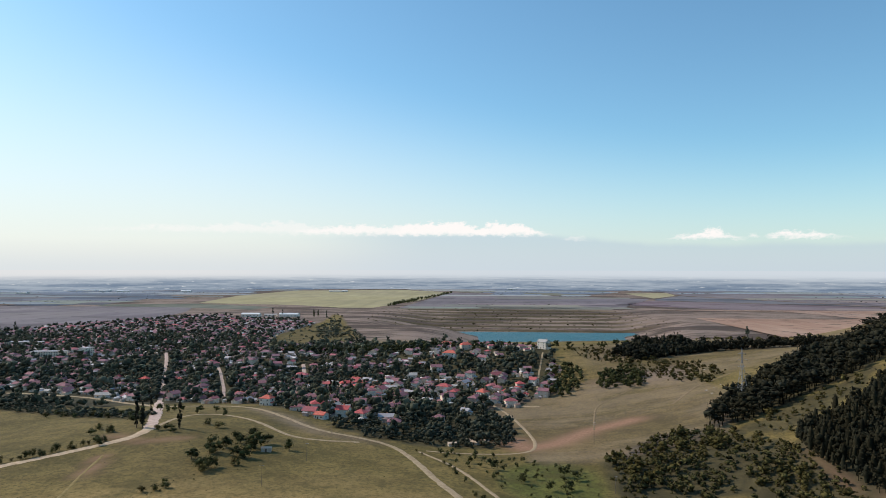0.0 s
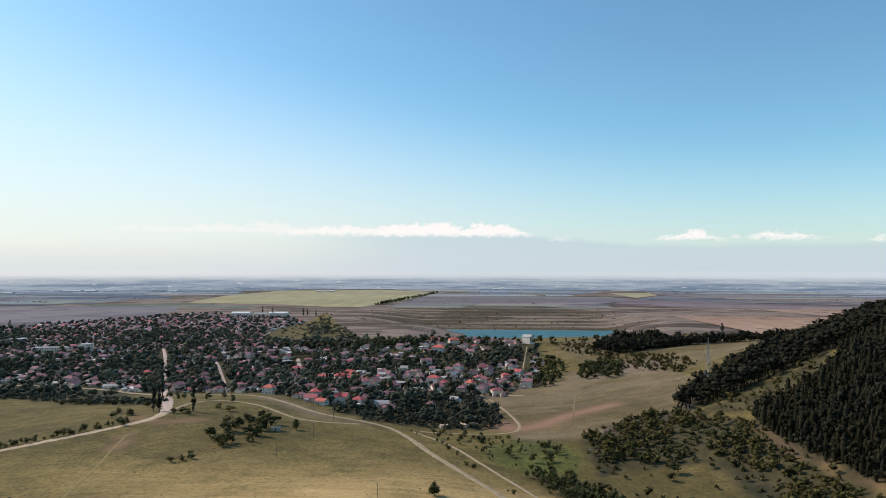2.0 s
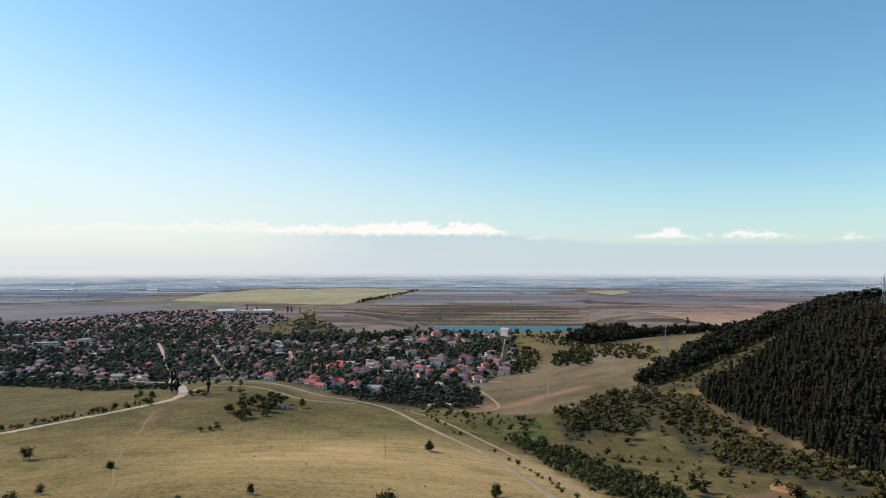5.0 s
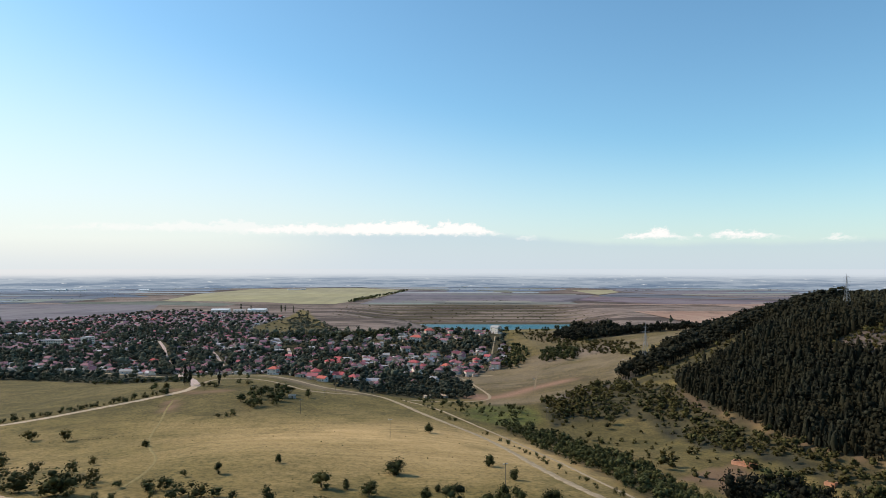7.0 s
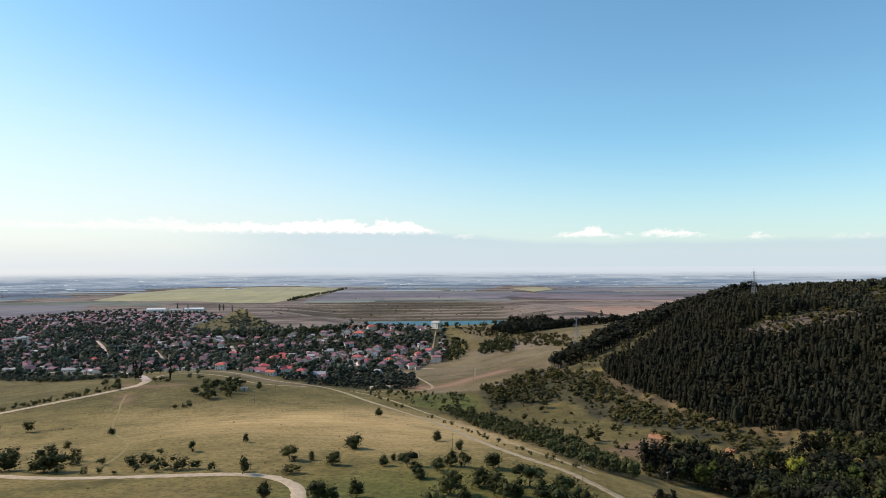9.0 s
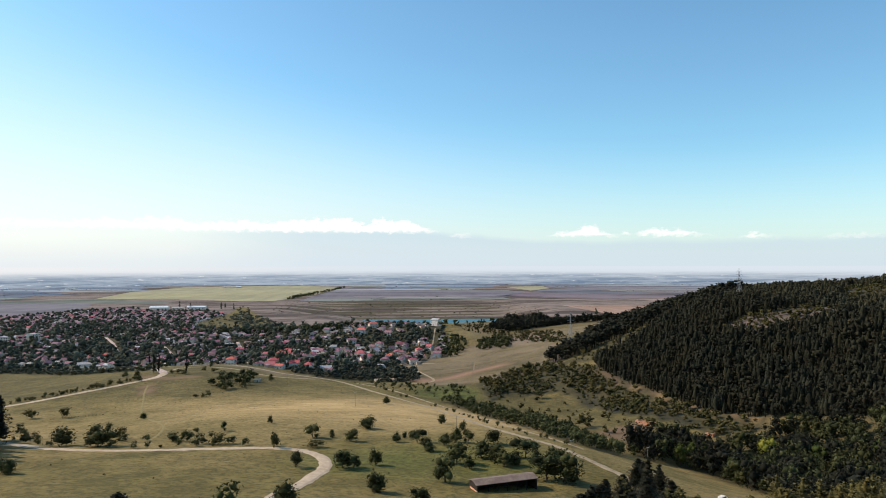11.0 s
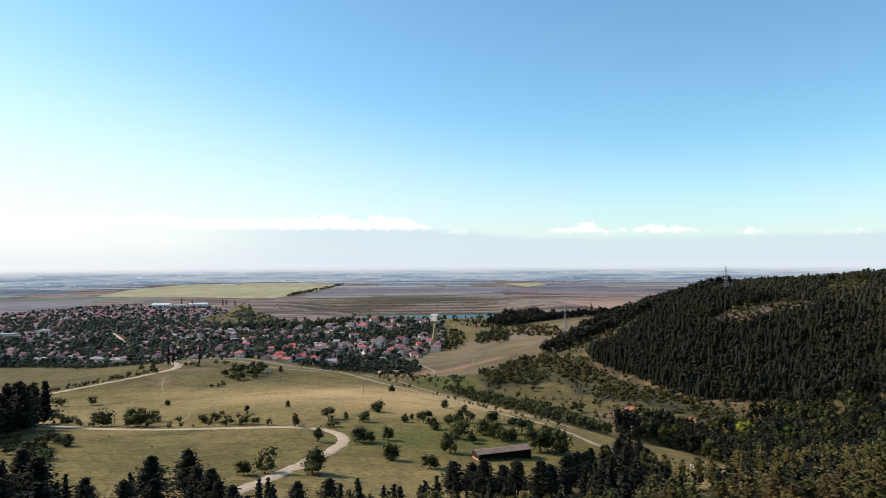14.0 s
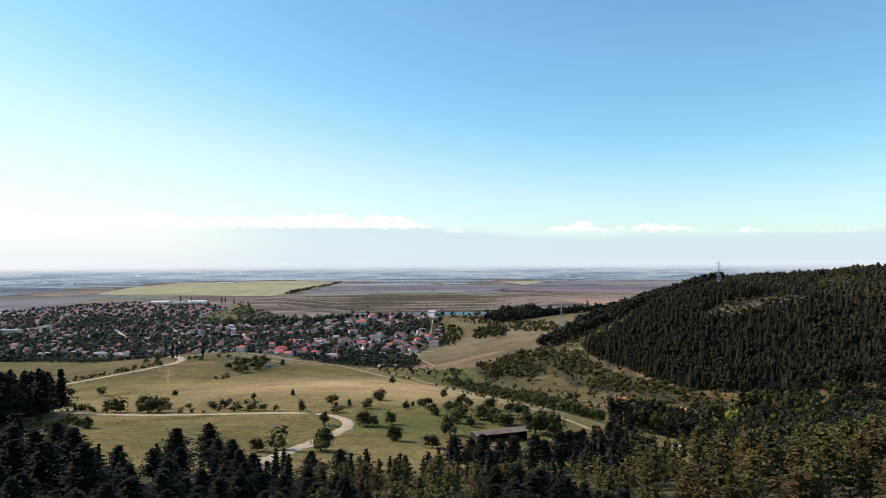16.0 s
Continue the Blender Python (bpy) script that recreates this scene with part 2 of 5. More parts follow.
def land(x, y):
    """Height of the ground: hills near by, a plain that falls away gently, and the flooded pit beyond the village."""
    x, y = np.atleast_1d(np.asarray(x, float)), np.atleast_1d(np.asarray(y, float))
    near = np.einsum("pi,pj,ij->p", spline_weights(KY, y), spline_weights(KX, x), KZ)
    far = np.interp(y, [900, 1300, 2100, 4600], [-31, -36, -42, -46]) + (10 * smooth(-220, 0, x) + 16 * smooth(60, 350, x)) * (1 - smooth(950, 1300, y))
    z = near + (far - near) * smooth(720, 960, y)
    z = z + 9 * np.exp(-(((y - 915) / 55) ** 2)) * smooth(-360, -250, x) * (1 - smooth(120, 260, x))
    z = z + 6 * smooth(420, 700, x) * (1 - smooth(500, 900, y)) + 10 * smooth(420, 540, x) * (1 - smooth(380, 520, y))
    side = smooth(-330, -130, x) * (1 - smooth(330, 520, x))
    floor_y = np.interp(np.where(y < 1600, y - 0.24 * (x - 100), y), [1180, 1265, 1350, 1670, 1690], [0, -12, -32, -32, -28])
    bank = y - 1690 + 8 * np.sin(x / 170)
    step = np.floor(np.clip(bank / 80, 0, 6.999))
    rise = np.clip((bank / 80 - step - 0.8) / 0.2, 0, 1)
    bench = -28 + (step + rise) * 4.0
    pit = np.where(y < 1690, floor_y, np.minimum(bench, 0))
    ridge = np.interp(x, [470, 540, 595, 640, 800, 1500], [-10, 14, 34, 41, 46, 40])
    basin = smooth(-150, 25, x) * (1 - smooth(275, 430, x))
    side = basin + (side - basin) * smooth(1570, 1690, y)
    z = np.where((x > 470) & (ridge > z), z + (ridge - z) * np.exp(-(((y - 980) / 120) ** 2)), z)
    return z + side * pit


def off_lines(lines, x, y):
    """Distance to the nearest of some lines of the plan."""
    d = np.full(len(x), 1e9)
    for line in lines:
        for (x1, y1), (x2, y2) in zip(line, line[1:]):
            k = np.clip(((x - x1) * (x2 - x1) + (y - y1) * (y2 - y1)) / ((x2 - x1) ** 2 + (y2 - y1) ** 2), 0, 1)
            d = np.minimum(d, np.hypot(x - x1 - k * (x2 - x1), y - y1 - k * (y2 - y1)))
    return d


def inside(poly, x, y):
    """Which of the points lie in a polygon."""
    x, y = np.asarray(x, float), np.asarray(y, float)
    res = np.zeros(x.shape, bool)
    for (x1, y1), (x2, y2) in zip(poly, poly[1:] + poly[:1]):
        res ^= ((y1 > y) != (y2 > y)) & (x < (x2 - x1) * (y - y1) / (y2 - y1 + 1e-9) + x1)
    return res


GREEN_GAP = [(-383, 1185), (-403, 1303), (-405, 1437), (-404, 1641), (-446, 1964), (-406, 1881), (-324, 1564), (-271, 1395), (-230, 1255), (-237, 1145), (-275, 1110), (-308, 1088), (-345, 1112)]
HILL_BAND = [(190, 412), (208, 424), (232, 440), (262, 462), (284, 492), (300, 512), (262, 490), (229, 480), (195, 458), (165, 440)]
RIM_TREES = [(-270, 915), (-170, 905), (-60, 890), (70, 895), (190, 880), (200, 925), (90, 950), (-40, 975), (-160, 960), (-270, 955)]
CLUMP = [(119, 684), (156, 663), (170, 690), (174, 737), (160, 760), (131, 745)]
SLOPE_SCRUB = [(100, 900), (160, 900), (235, 770), (250, 690), (215, 640), (180, 690), (150, 800)]
EAST_TREES = [(66, 689), (86, 670), (106, 693), (115, 760), (102, 810), (78, 790)]
VILLAGE = [(-110, 492), (-50, 520), (10, 625), (80, 690), (95, 900), (40, 1010), (-60, 1100), (-200, 1120), (-360, 1500),
           (-560, 1850), (-820, 1850), (-960, 1450), (-960, 1180), (-800, 900), (-640, 640), (-480, 545), (-390, 548), (-260, 580), (-180, 560)]
PINES = [(188, 395), (190, 364), (195, 327), (202, 290), (206, 255), (212, 227), (221, 209), (236, 195), (262, 160), (290, 110), (320, 30), (420, 0), (540, 60), (540, 520),
         (470, 560), (392, 556), (322, 522), (286, 478), (265, 446), (234, 426), (210, 413), (194, 404)]
UPPER_PINES = [(158, 456), (200, 463), (229, 484), (262, 494), (292, 514), (335, 556), (420, 560), (470, 600), (410, 700), (345, 690), (307, 655), (272, 615), (238, 579), (202, 535), (172, 492)]
WOOD = [(164, 851), (185, 806), (235, 823), (286, 839), (343, 833), (411, 845), (520, 930), (470, 960), (400, 890), (340, 868), (284, 880), (262, 925), (225, 930), (195, 905)]
RIDGE_WOOD = [(520, 960), (560, 915), (640, 880), (760, 850), (1050, 840), (1250, 980), (1050, 1060), (760, 1060), (600, 1030), (540, 1000)]
RAVINE = [(-372, 1500), (-352, 1400), (-305, 1235), (-262, 1262), (-240, 1180), (-215, 1230), (-262, 1390), (-310, 1500), (-395, 1760)]
BELT = [(-440, 545), (-330, 512), (-262, 470), (-226, 452), (-222, 470), (-262, 500), (-330, 545), (-440, 580)]
CLEARING = [(284, 352), (288, 324), (304, 304), (330, 293), (360, 298), (374, 328), (360, 346), (334, 352), (312, 362)]
UPPER_CLEARING = [(398, 328), (412, 372), (460, 424), (488, 414), (462, 360), (434, 326)]
SCRUB = [(82, 405), (131, 470), (163, 450), (190, 390), (196, 303), (212, 228), (240, 178), (200, 180), (180, 222), (158, 262), (146, 345), (104, 350), (80, 330)]
CREEK = [(40, 318), (58, 330), (86, 284), (104, 226), (112, 188), (114, 150), (118, 118), (104, 92), (86, 92), (80, 118), (77, 160), (70, 196), (60, 234), (50, 282)]
GULLY = [(-104, 474), (-70, 452), (-30, 446), (18, 452), (30, 470), (34, 530), (18, 600), (0, 640), (-30, 580), (-60, 520)]
VALLEY_WOOD = [(121, 129), (139, 163), (160, 188), (178, 190), (184, 168), (209, 163), (222, 170), (250, 170), (283, 140), (300, 90), (330, -45), (168, -42), (154, 0), (156, 50), (160, 84), (156, 112), (146, 132), (132, 122)]
LEFT_WOOD = [(-160, 12), (-163, 60), (-168, 84), (-181, 112), (-207, 140), (-255, 156), (-350, 172), (-350, 0), (-205, -14), (-166, -8)]
FRONT_WOOD = [(-420, -300), (-420, 20), (-260, 20), (-190, 4), (-148, -16), (-118, -62), (-98, -84), (-80, -92), (-60, -80), (-44, -88), (-20, -84), (0, -72), (20, -64),
              (44, -48), (58, -20), (68, 0), (80, 12), (90, 34), (97, 38), (92, 10), (82, -22), (76, -52), (94, -58), (108, -28), (128, 4), (146, 30), (154, 0), (166, -42), (175, -50), (300, -50), (420, -60), (420, -300)]


# ---- ground ----
def spaced(a, b, step, lo, hi, grow):
    mid = list(np.arange(a, b + 0.1, step))
    left, right, s = [], [], step
    while (left[-1] if left else a) > lo:
        s *= grow
        left.append((left[-1] if left else a) - s)
    s = step
    while (right[-1] if right else b) < hi:
        s *= grow
        right.append((right[-1] if right else b) + s)
    return np.array(left[::-1] + mid + right)


def sheet():
    xs, ys = spaced(-420, 560, 7, -4000, 4000, 1.07), []
    ys = np.concatenate([spaced(-420, 1000, 7, -2500, 1001, 1.07)[:-1], np.arange(1004, 2250, 11), np.linspace(2260, 4560, 60)])
    gx, gy = np.meshgrid(xs, ys)
    x, y = gx.ravel(), gy.ravel()
    z = land(x, y)
    n, m = len(xs), len(ys)
    i = (np.arange(m - 1)[:, None] * n + np.arange(n - 1)).ravel()
    ob = mesh_object("ground", np.c_[x, y, z], np.c_[i, i + 1, i + n + 1, i + n], M["ground"], smooth_faces=True)
    pasture = [(10, 653), (67, 701), (129, 734), (219, 763), (209, 555), (165, 440), (129, 425), (78, 405), (43, 400)]
    dry = np.exp(-(((x - 5) / 110) ** 2 + ((y - 222) / np.where(y > 222, 58, 85)) ** 2)) * 1.05 + 0.02 * inside(pasture, x, y) + 0.2 - 0.16 * smooth(270, 330, y)
    dry = np.clip(dry - 0.3 * inside(CLEARING, x, y) - 0.4 * inside([(60, 300), (84, 250), (110, 200), (135, 165), (160, 195), (205, 200), (185, 260), (150, 340), (90, 350)], x, y), 0, 1) * 0.8 + 0.2
    dry = dry - 0.3 * np.exp(-(((x - 48) / 30) ** 2 + ((y - 365) / 45) ** 2) ** 2) - 0.28 * np.exp(-(((x - 22) / 62) ** 2 + ((y - 52) / 56) ** 2) ** 2) - 0.16 * np.exp(-(((x + 95) / 85) ** 2 + ((y - 30) / 48) ** 2) ** 2)
    red = np.maximum(np.exp(-(off_lines([[(30, 491), (38, 454), (60, 470), (90, 520), (125, 540)]], x, y) / 12.0) ** 2), 0.8 * np.exp(-(off_lines([[(-186, 318), (-196, 352)]], x, y) / 4.0) ** 2))
    red = red + 0.6 * np.exp(-(off_lines([[(-215, 395), (-190, 380), (-170, 392)]], x, y) / 6.0) ** 2)
    red = red + 0.4 * np.exp(-(off_lines([[(186, 385), (188, 345), (199, 300), (210, 235), (234, 192)]], x, y) / 3.0) ** 2)
    low_meadow = inside([(60, 300), (84, 250), (110, 200), (135, 165), (160, 195), (205, 200), (185, 260), (150, 340), (90, 350)], x, y)
    soil = 0.3 * low_meadow + (0.15 + 0.15 * smooth(-60, -130, x)) * smooth(270, 330, y) * (1 - smooth(600, 700, y)) + sum(k * inside(q, x, y) for k, q in ((0.9, VILLAGE), (0.8, PINES), (0.8, UPPER_PINES), (0.7, WOOD), (0.6, VALLEY_WOOD), (0.7, FRONT_WOOD), (0.8, LEFT_WOOD), (0.7, GULLY), (0.6, RAVINE), (0.5, BELT), (0.7, SCRUB), (0.6, HILL_BAND), (0.5, CREEK)))
    soil = soil * (1 - 0.15 * inside(CLEARING, x, y)) * (1 - 0.55 * inside(GREEN_GAP, x, y))
    cut = ((y - 1690 + 8 * np.sin(x / 170)) / 80) % 1.0
    cut = (cut > 0.7) * (y > 1690) * (y < 2250) * smooth(-330, -200, x) * (1 - smooth(300, 480, x))
    soil = soil + 0.8 * cut
    red = red + 0.5 * inside([(120, 190), (150, 214), (172, 222), (160, 196), (142, 168)], x, y)
    bare = 0.32 * inside(pasture, x, y) + 0.6 * inside(CLEARING, x, y) + 0.12 * inside(UPPER_CLEARING, x, y) + 0.1 * inside([(120, 190), (150, 214), (172, 222), (160, 196), (142, 168)], x, y)
    bare = bare + 0.3 * smooth(640, 720, y) * smooth(90, 150, x) * (1 - smooth(1000, 1100, y))
    bare = bare + 0.85 * smooth(1110, 1260, y) * (1 - inside(GREEN_GAP, x, y)) + 0.5 * np.exp(-(off_lines([[(-170, 520), (-138, 484), (-104, 446), (-60, 440)]], x, y) / 8.0) ** 2)
    bare = bare * (1 - 0.8 * cut)
    col = ob.data.color_attributes.new("zone", "FLOAT_COLOR", "POINT")
    col.data.foreach_set("color", np.c_[np.clip(dry, 0, 1), np.clip(soil, 0, 1), np.clip(bare, 0, 1), np.clip(red, 0, 1)].ravel())
    return tagged(ob, "rolling ground with dry grass, scrub soil and bare pit benches", "ground", kind="structure")


sheet()


def ribbon(name, pts, width, mat, label, lift=0.25):
    """A road laid on the ground along points of the plan."""
    p = np.array(pts, float)
    for _ in range(3):
        q = np.empty((2 * len(p) - 2, 2))
        q[0::2], q[1::2] = 0.75 * p[:-1] + 0.25 * p[1:], 0.25 * p[:-1] + 0.75 * p[1:]
        p = np.vstack([p[:1], q, p[-1:]])
    s = np.r_[0, np.cumsum(np.hypot(*np.diff(p, axis=0).T))]
    u = np.linspace(0, s[-1], max(4, int(s[-1] / 3)))
    p = np.c_[np.interp(u, s, p[:, 0]), np.interp(u, s, p[:, 1])]
    d = np.gradient(p, axis=0)
    d /= np.hypot(d[:, 0], d[:, 1])[:, None] + 1e-9
    side = np.c_[-d[:, 1], d[:, 0]]
    rng = np.random.default_rng(len(pts))
    rows = []
    for k in (-0.5, -0.25, 0.25, 0.5):
        q = p + side * (width * k + rng.normal(0, 0.12 * width * abs(k), len(p)))[:, None]
        rows.append(np.c_[q, land(q[:, 0], q[:, 1]) + (lift if abs(k) < 0.5 else lift - 0.2)])
    n = len(p)
    v = np.concatenate(rows)
    f = [(k * n + i, k * n + i + 1, (k + 1) * n + i + 1, (k + 1) * n + i) for k in range(3) for i in range(n - 1)]
    return tagged(mesh_object(name, v, f, mat), label, name.split("_")[-1], kind="structure")


ribbon("road", [(-330, 240), (-280, 287), (-248, 330), (-220, 358), (-199, 388), (-201, 412), (-206, 424)], 6.5, M["road"], "pale gravel village road with worn edges")
ribbon("road", [(-330, 200), (-250, 165), (-205, 135), (-173, 103), (-150, 77), (-122, 65), (-98, 64), (-77, 67), (-53, 70), (-37, 63), (-27, 40), (-31, 14), (-38, -10), (-45, -38), (-53, -70), (-72, -130)], 5.2, M["road"], "pale gravel road bending round the meadow")
ribbon("road", [(-201, 412), (-225, 468), (-262, 545), (-285, 592)], 7.5, M["street"], "pale dusty street running up through the village")
ribbon("track", [(-262, 545), (-232, 545), (-183, 538), (-138, 486), (-104, 450), (-72, 446), (-49, 436), (-31, 402), (-14, 353), (3, 313), (27, 260), (39, 212), (47, 166), (55, 114), (62, 91), (71, 76), (79, 50), (87, 24)], 4.2, M["track"], "pale dirt track along the foot of the meadow")
ribbon("track", [(-201, 420), (-204, 470), (-185, 478), (-166, 470), (-145, 455), (-115, 423), (-96, 421), (-70, 432)], 3.4, M["track"], "pale dirt track along the village edge")
ribbon("track", [(-30, 425), (-5, 390), (22, 320), (44, 272), (57, 216), (65, 178), (71, 126), (77, 98), (84, 80)], 2.4, M["track"], "narrow dirt path on the low embankment")
ribbon("track", [(14, 655), (31, 610), (44, 530), (47, 461), (38, 436), (1, 431), (-26, 430)], 2.6, M["track"], "narrow dirt path across the pasture")
ribbon("track", [(-12, 690), (14, 655), (60, 640)], 4.0, M["track"], "pale dirt lane at the village edge")
ribbon("road", [(-283, 588), (-297, 617), (-347, 724), (-390, 813), (-420, 880), (-470, 980)], 4.6, M["street"], "narrower pale street between the village gardens")
ribbon("road", [(-231, 611), (-253, 660), (-270, 705), (-306, 786), (-329, 836), (-380, 930)], 3.6, M["street"], "pale gravel side street between gardens")
ribbon("track", [(-403, 1300), (-390, 1215), (-372, 1155), (-340, 1114), (-290, 1092)], 6.0, M["track"], "pale lane curving into the grassy ravine")
ribbon("road", [(-206, 790), (-214, 816), (-228, 860)], 5.0, M["street"], "pale dusty lane among dark gardens")
ribbon("road", [(60, 690), (66, 760), (80, 880)], 2.0, M["track"], "pale dirt street between gardens")
ribbon("road", [(-520, 655), (-440, 650), (-416, 642), (-365, 626), (-303, 584), (-264, 550)], 6.0, M["track"], "pale dirt road along the village front")


ribbon("track", [(93, 519), (104, 594), (111, 620), (153, 667), (170, 697)], 1.5, M["path"], "faint footpath worn across the pasture")
ribbon("track", [(165, 575), (175, 588), (205, 638), (222, 649), (245, 672)], 2.2, M["path"], "worn track climbing the pasture")


ribbon("track", [(-196, 352), (-188, 318), (-179, 292), (-160, 228), (-141, 185), (-122, 150), (-112, 118), (-108, 74)], 1.8, M["wheel_track"], "faint worn wheel track over the meadow", 0.12)


def flat(name, poly, z, mat, label, cat):
    ob = mesh_object(name, [(x, y, z) for x, y in poly], [list(range(len(poly)))], mat)
    return tagged(ob, label, cat, kind="structure")


flat("water", [(-330, 1150), (560, 1150), (560, 1705), (-330, 1705)], -65.0, M["water"], "turquoise water in the flooded pit", "water")


# ---- foliage templates ----
def rod(a, b, r0, r1, n=6):
    """A tapered round bar from a to b."""
    a, b = np.array(a, float), np.array(b, float)
    d = (b - a) / np.linalg.norm(b - a)
    u = np.cross(d, (0, 0, 1) if abs(d[2]) < 0.9 else (1, 0, 0))
    u /= np.linalg.norm(u)
    w = np.cross(d, u)
    t = np.linspace(0, 2 * math.pi, n, endpoint=False)[:, None]
    ring = np.cos(t) * u + np.sin(t) * w
    return np.vstack([a + ring * r0, b + ring * r1]), [(i, (i + 1) % n, n + (i + 1) % n, n + i) for i in range(n)] + [tuple(range(n))[::-1], tuple(range(n, 2 * n))]


def lump(rng, sub, size):
    bm = bmesh.new()
    bmesh.ops.create_icosphere(bm, subdivisions=sub, radius=1.0)
    v = np.array([q.co for q in bm.verts])
    f = [tuple(q.index for q in face.verts) for face in bm.faces]
    bm.free()
    v *= (1 + rng.normal(0, 0.2, len(v)))[:, None] * np.array(size)
    return v, f


def joined(parts):
    v, f, n = [], [], 0
    for pv, pf in parts:
        v.append(pv)
        f += [tuple(i + n for i in face) for face in pf]
        n += len(pv)
    return np.concatenate(v), f


def cards(rng, centres, size):
    """Small bent leaf clumps, two triangles each."""
    parts = []
    for c in centres:
        a, b = rng.normal(size=3), rng.normal(size=3)
        a, b = a / np.linalg.norm(a) * size * rng.uniform(0.6, 1.3), b / np.linalg.norm(b) * size * rng.uniform(0.6, 1.3)
        parts.append((np.array([c - a * 0.5, c + b * 0.5, c + a * 0.5, c - b * 0.5]), [(0, 1, 2), (0, 2, 3)]))
    return joined(parts)


def broad_crown(seed, lobes=6, sub=1, leafs=60, leaf=0.14, core=1.0):
    """Crown of a broadleaf tree, about 1 wide and 1 high, standing on z = 0."""
    rng = np.random.default_rng(seed)
    parts, pts = [], []
    for i in range(lobes):
        a, r = rng.uniform(0, 6.28), rng.uniform(0.05, 0.28)
        c = np.array([math.cos(a) * r, math.sin(a) * r, rng.uniform(0.25, 0.78)])
        s = rng.uniform(0.15, 0.27)
        v, f = lump(rng, sub, (s * core, s * core, s * core * rng.uniform(0.75, 1.05)))
        parts.append((v + c, f))
        n = max(1, leafs // lobes)
        d = rng.normal(size=(n, 3))
        d /= np.linalg.norm(d, axis=1)[:, None]
        pts += list(c + d * s * rng.uniform(0.75, 1.25, (n, 1)))
    parts.append(cards(rng, pts, leaf))
    return joined(parts)


def pine_crown(seed, whorls=12, arms=8, sprays=6, needle=0.042, rounded=False):
    """Crown of a pine, 1 high: whorls of boughs with flat sprays of needles and gaps between."""
    rng = np.random.default_rng(seed)
    parts, lop = [], rng.uniform(0, 6.28)
    for i in range(whorls):
        k = i / (whorls - 1)
        z, r = 0.2 + 0.76 * k, 0.235 * (1 - k) ** 0.75 * rng.uniform(0.6, 1.25) + 0.025
        if rounded:
            z, r = 0.36 + 0.6 * k, 0.25 * math.sqrt(1.02 - k**2) * (0.55 + 0.45 * min(1.0, 3 * k)) * rng.uniform(0.75, 1.2)
        for j in range(max(3, int(arms * (1 - 0.45 * k)))):
            a = rng.uniform(0, 6.28)
            d, side = np.array([math.cos(a), math.sin(a), 0.0]), np.array([-math.sin(a), math.cos(a), 0.0])
            reach, rise = r * rng.uniform(0.55, 1.15) * (1 + 0.25 * math.cos(a - lop)), rng.uniform(-0.2, 0.3)
            for m in range(sprays):
                u = (m + 0.7) / sprays
                c = d * reach * u + side * rng.normal(0, 0.02 + 0.3 * reach * u) + [0, 0, z + reach * u * rise + rng.normal(0, 0.012)]
                w = needle * rng.uniform(0.6, 1.3)
                e, g = d * w + [0, 0, rng.normal(0, 0.5 * w)], side * w * 0.8 + [0, 0, rng.normal(0, 0.5 * w)]
                parts.append((np.array([c - e, c + g, c + e * 1.1, c - g]), [(0, 1, 2), (0, 2, 3)]))
    for i in range(5):
        z = (0.42 if rounded else 0.3) + (0.11 if rounded else 0.14) * i
        w = 0.085 - 0.013 * i if rounded else 0.125 - 0.022 * i
        v, f = lump(rng, 1, (w, w, 0.11))
        parts.append((v + [0, 0, z], f))
    parts.append((np.array([[0.012, 0, 0.9], [-0.01, 0.012, 0.9], [-0.01, -0.012, 0.9], [0, 0, 1.03]]), [(0, 1, 3), (1, 2, 3), (2, 0, 3)]))
    return joined(parts)


def slim_pine(seed):
    """Pine for far woods: a slim core hung with uneven sprays, rounded at the top."""
    rng = np.random.default_rng(seed)
    a = np.linspace(0, 2 * math.pi, 6, endpoint=False)
    rings = []
    for z, r in ((0.12, 0.08), (0.42, 0.12), (0.74, 0.07)):
        q = r * rng.uniform(0.75, 1.25, 6)
        rings.append(np.c_[np.cos(a) * q, np.sin(a) * q, z + rng.normal(0, 0.03, 6)])
    core = np.vstack(rings + [[0, 0, 0.97]])
    faces = [(6 * k + j, 6 * k + (j + 1) % 6, 6 * k + 6 + (j + 1) % 6) for k in (0, 1) for j in range(6)] + [(6 * k + j, 6 * k + 6 + (j + 1) % 6, 6 * k + 6 + j) for k in (0, 1) for j in range(6)]
    faces += [(12 + j, 12 + (j + 1) % 6, 18) for j in range(6)]
    pts = []
    for i in range(30):
        k = (i + rng.uniform(0, 1)) / 30
        r, t = 0.2 * (1 - 0.75 * k**1.6) * rng.uniform(0.45, 1.2), 2.4 * i + rng.uniform(-0.5, 0.5)
        pts.append(np.array([math.cos(t) * r, math.sin(t) * r, 0.2 + 0.7 * k]))
    return joined([(core, faces), cards(rng, pts, 0.115)])


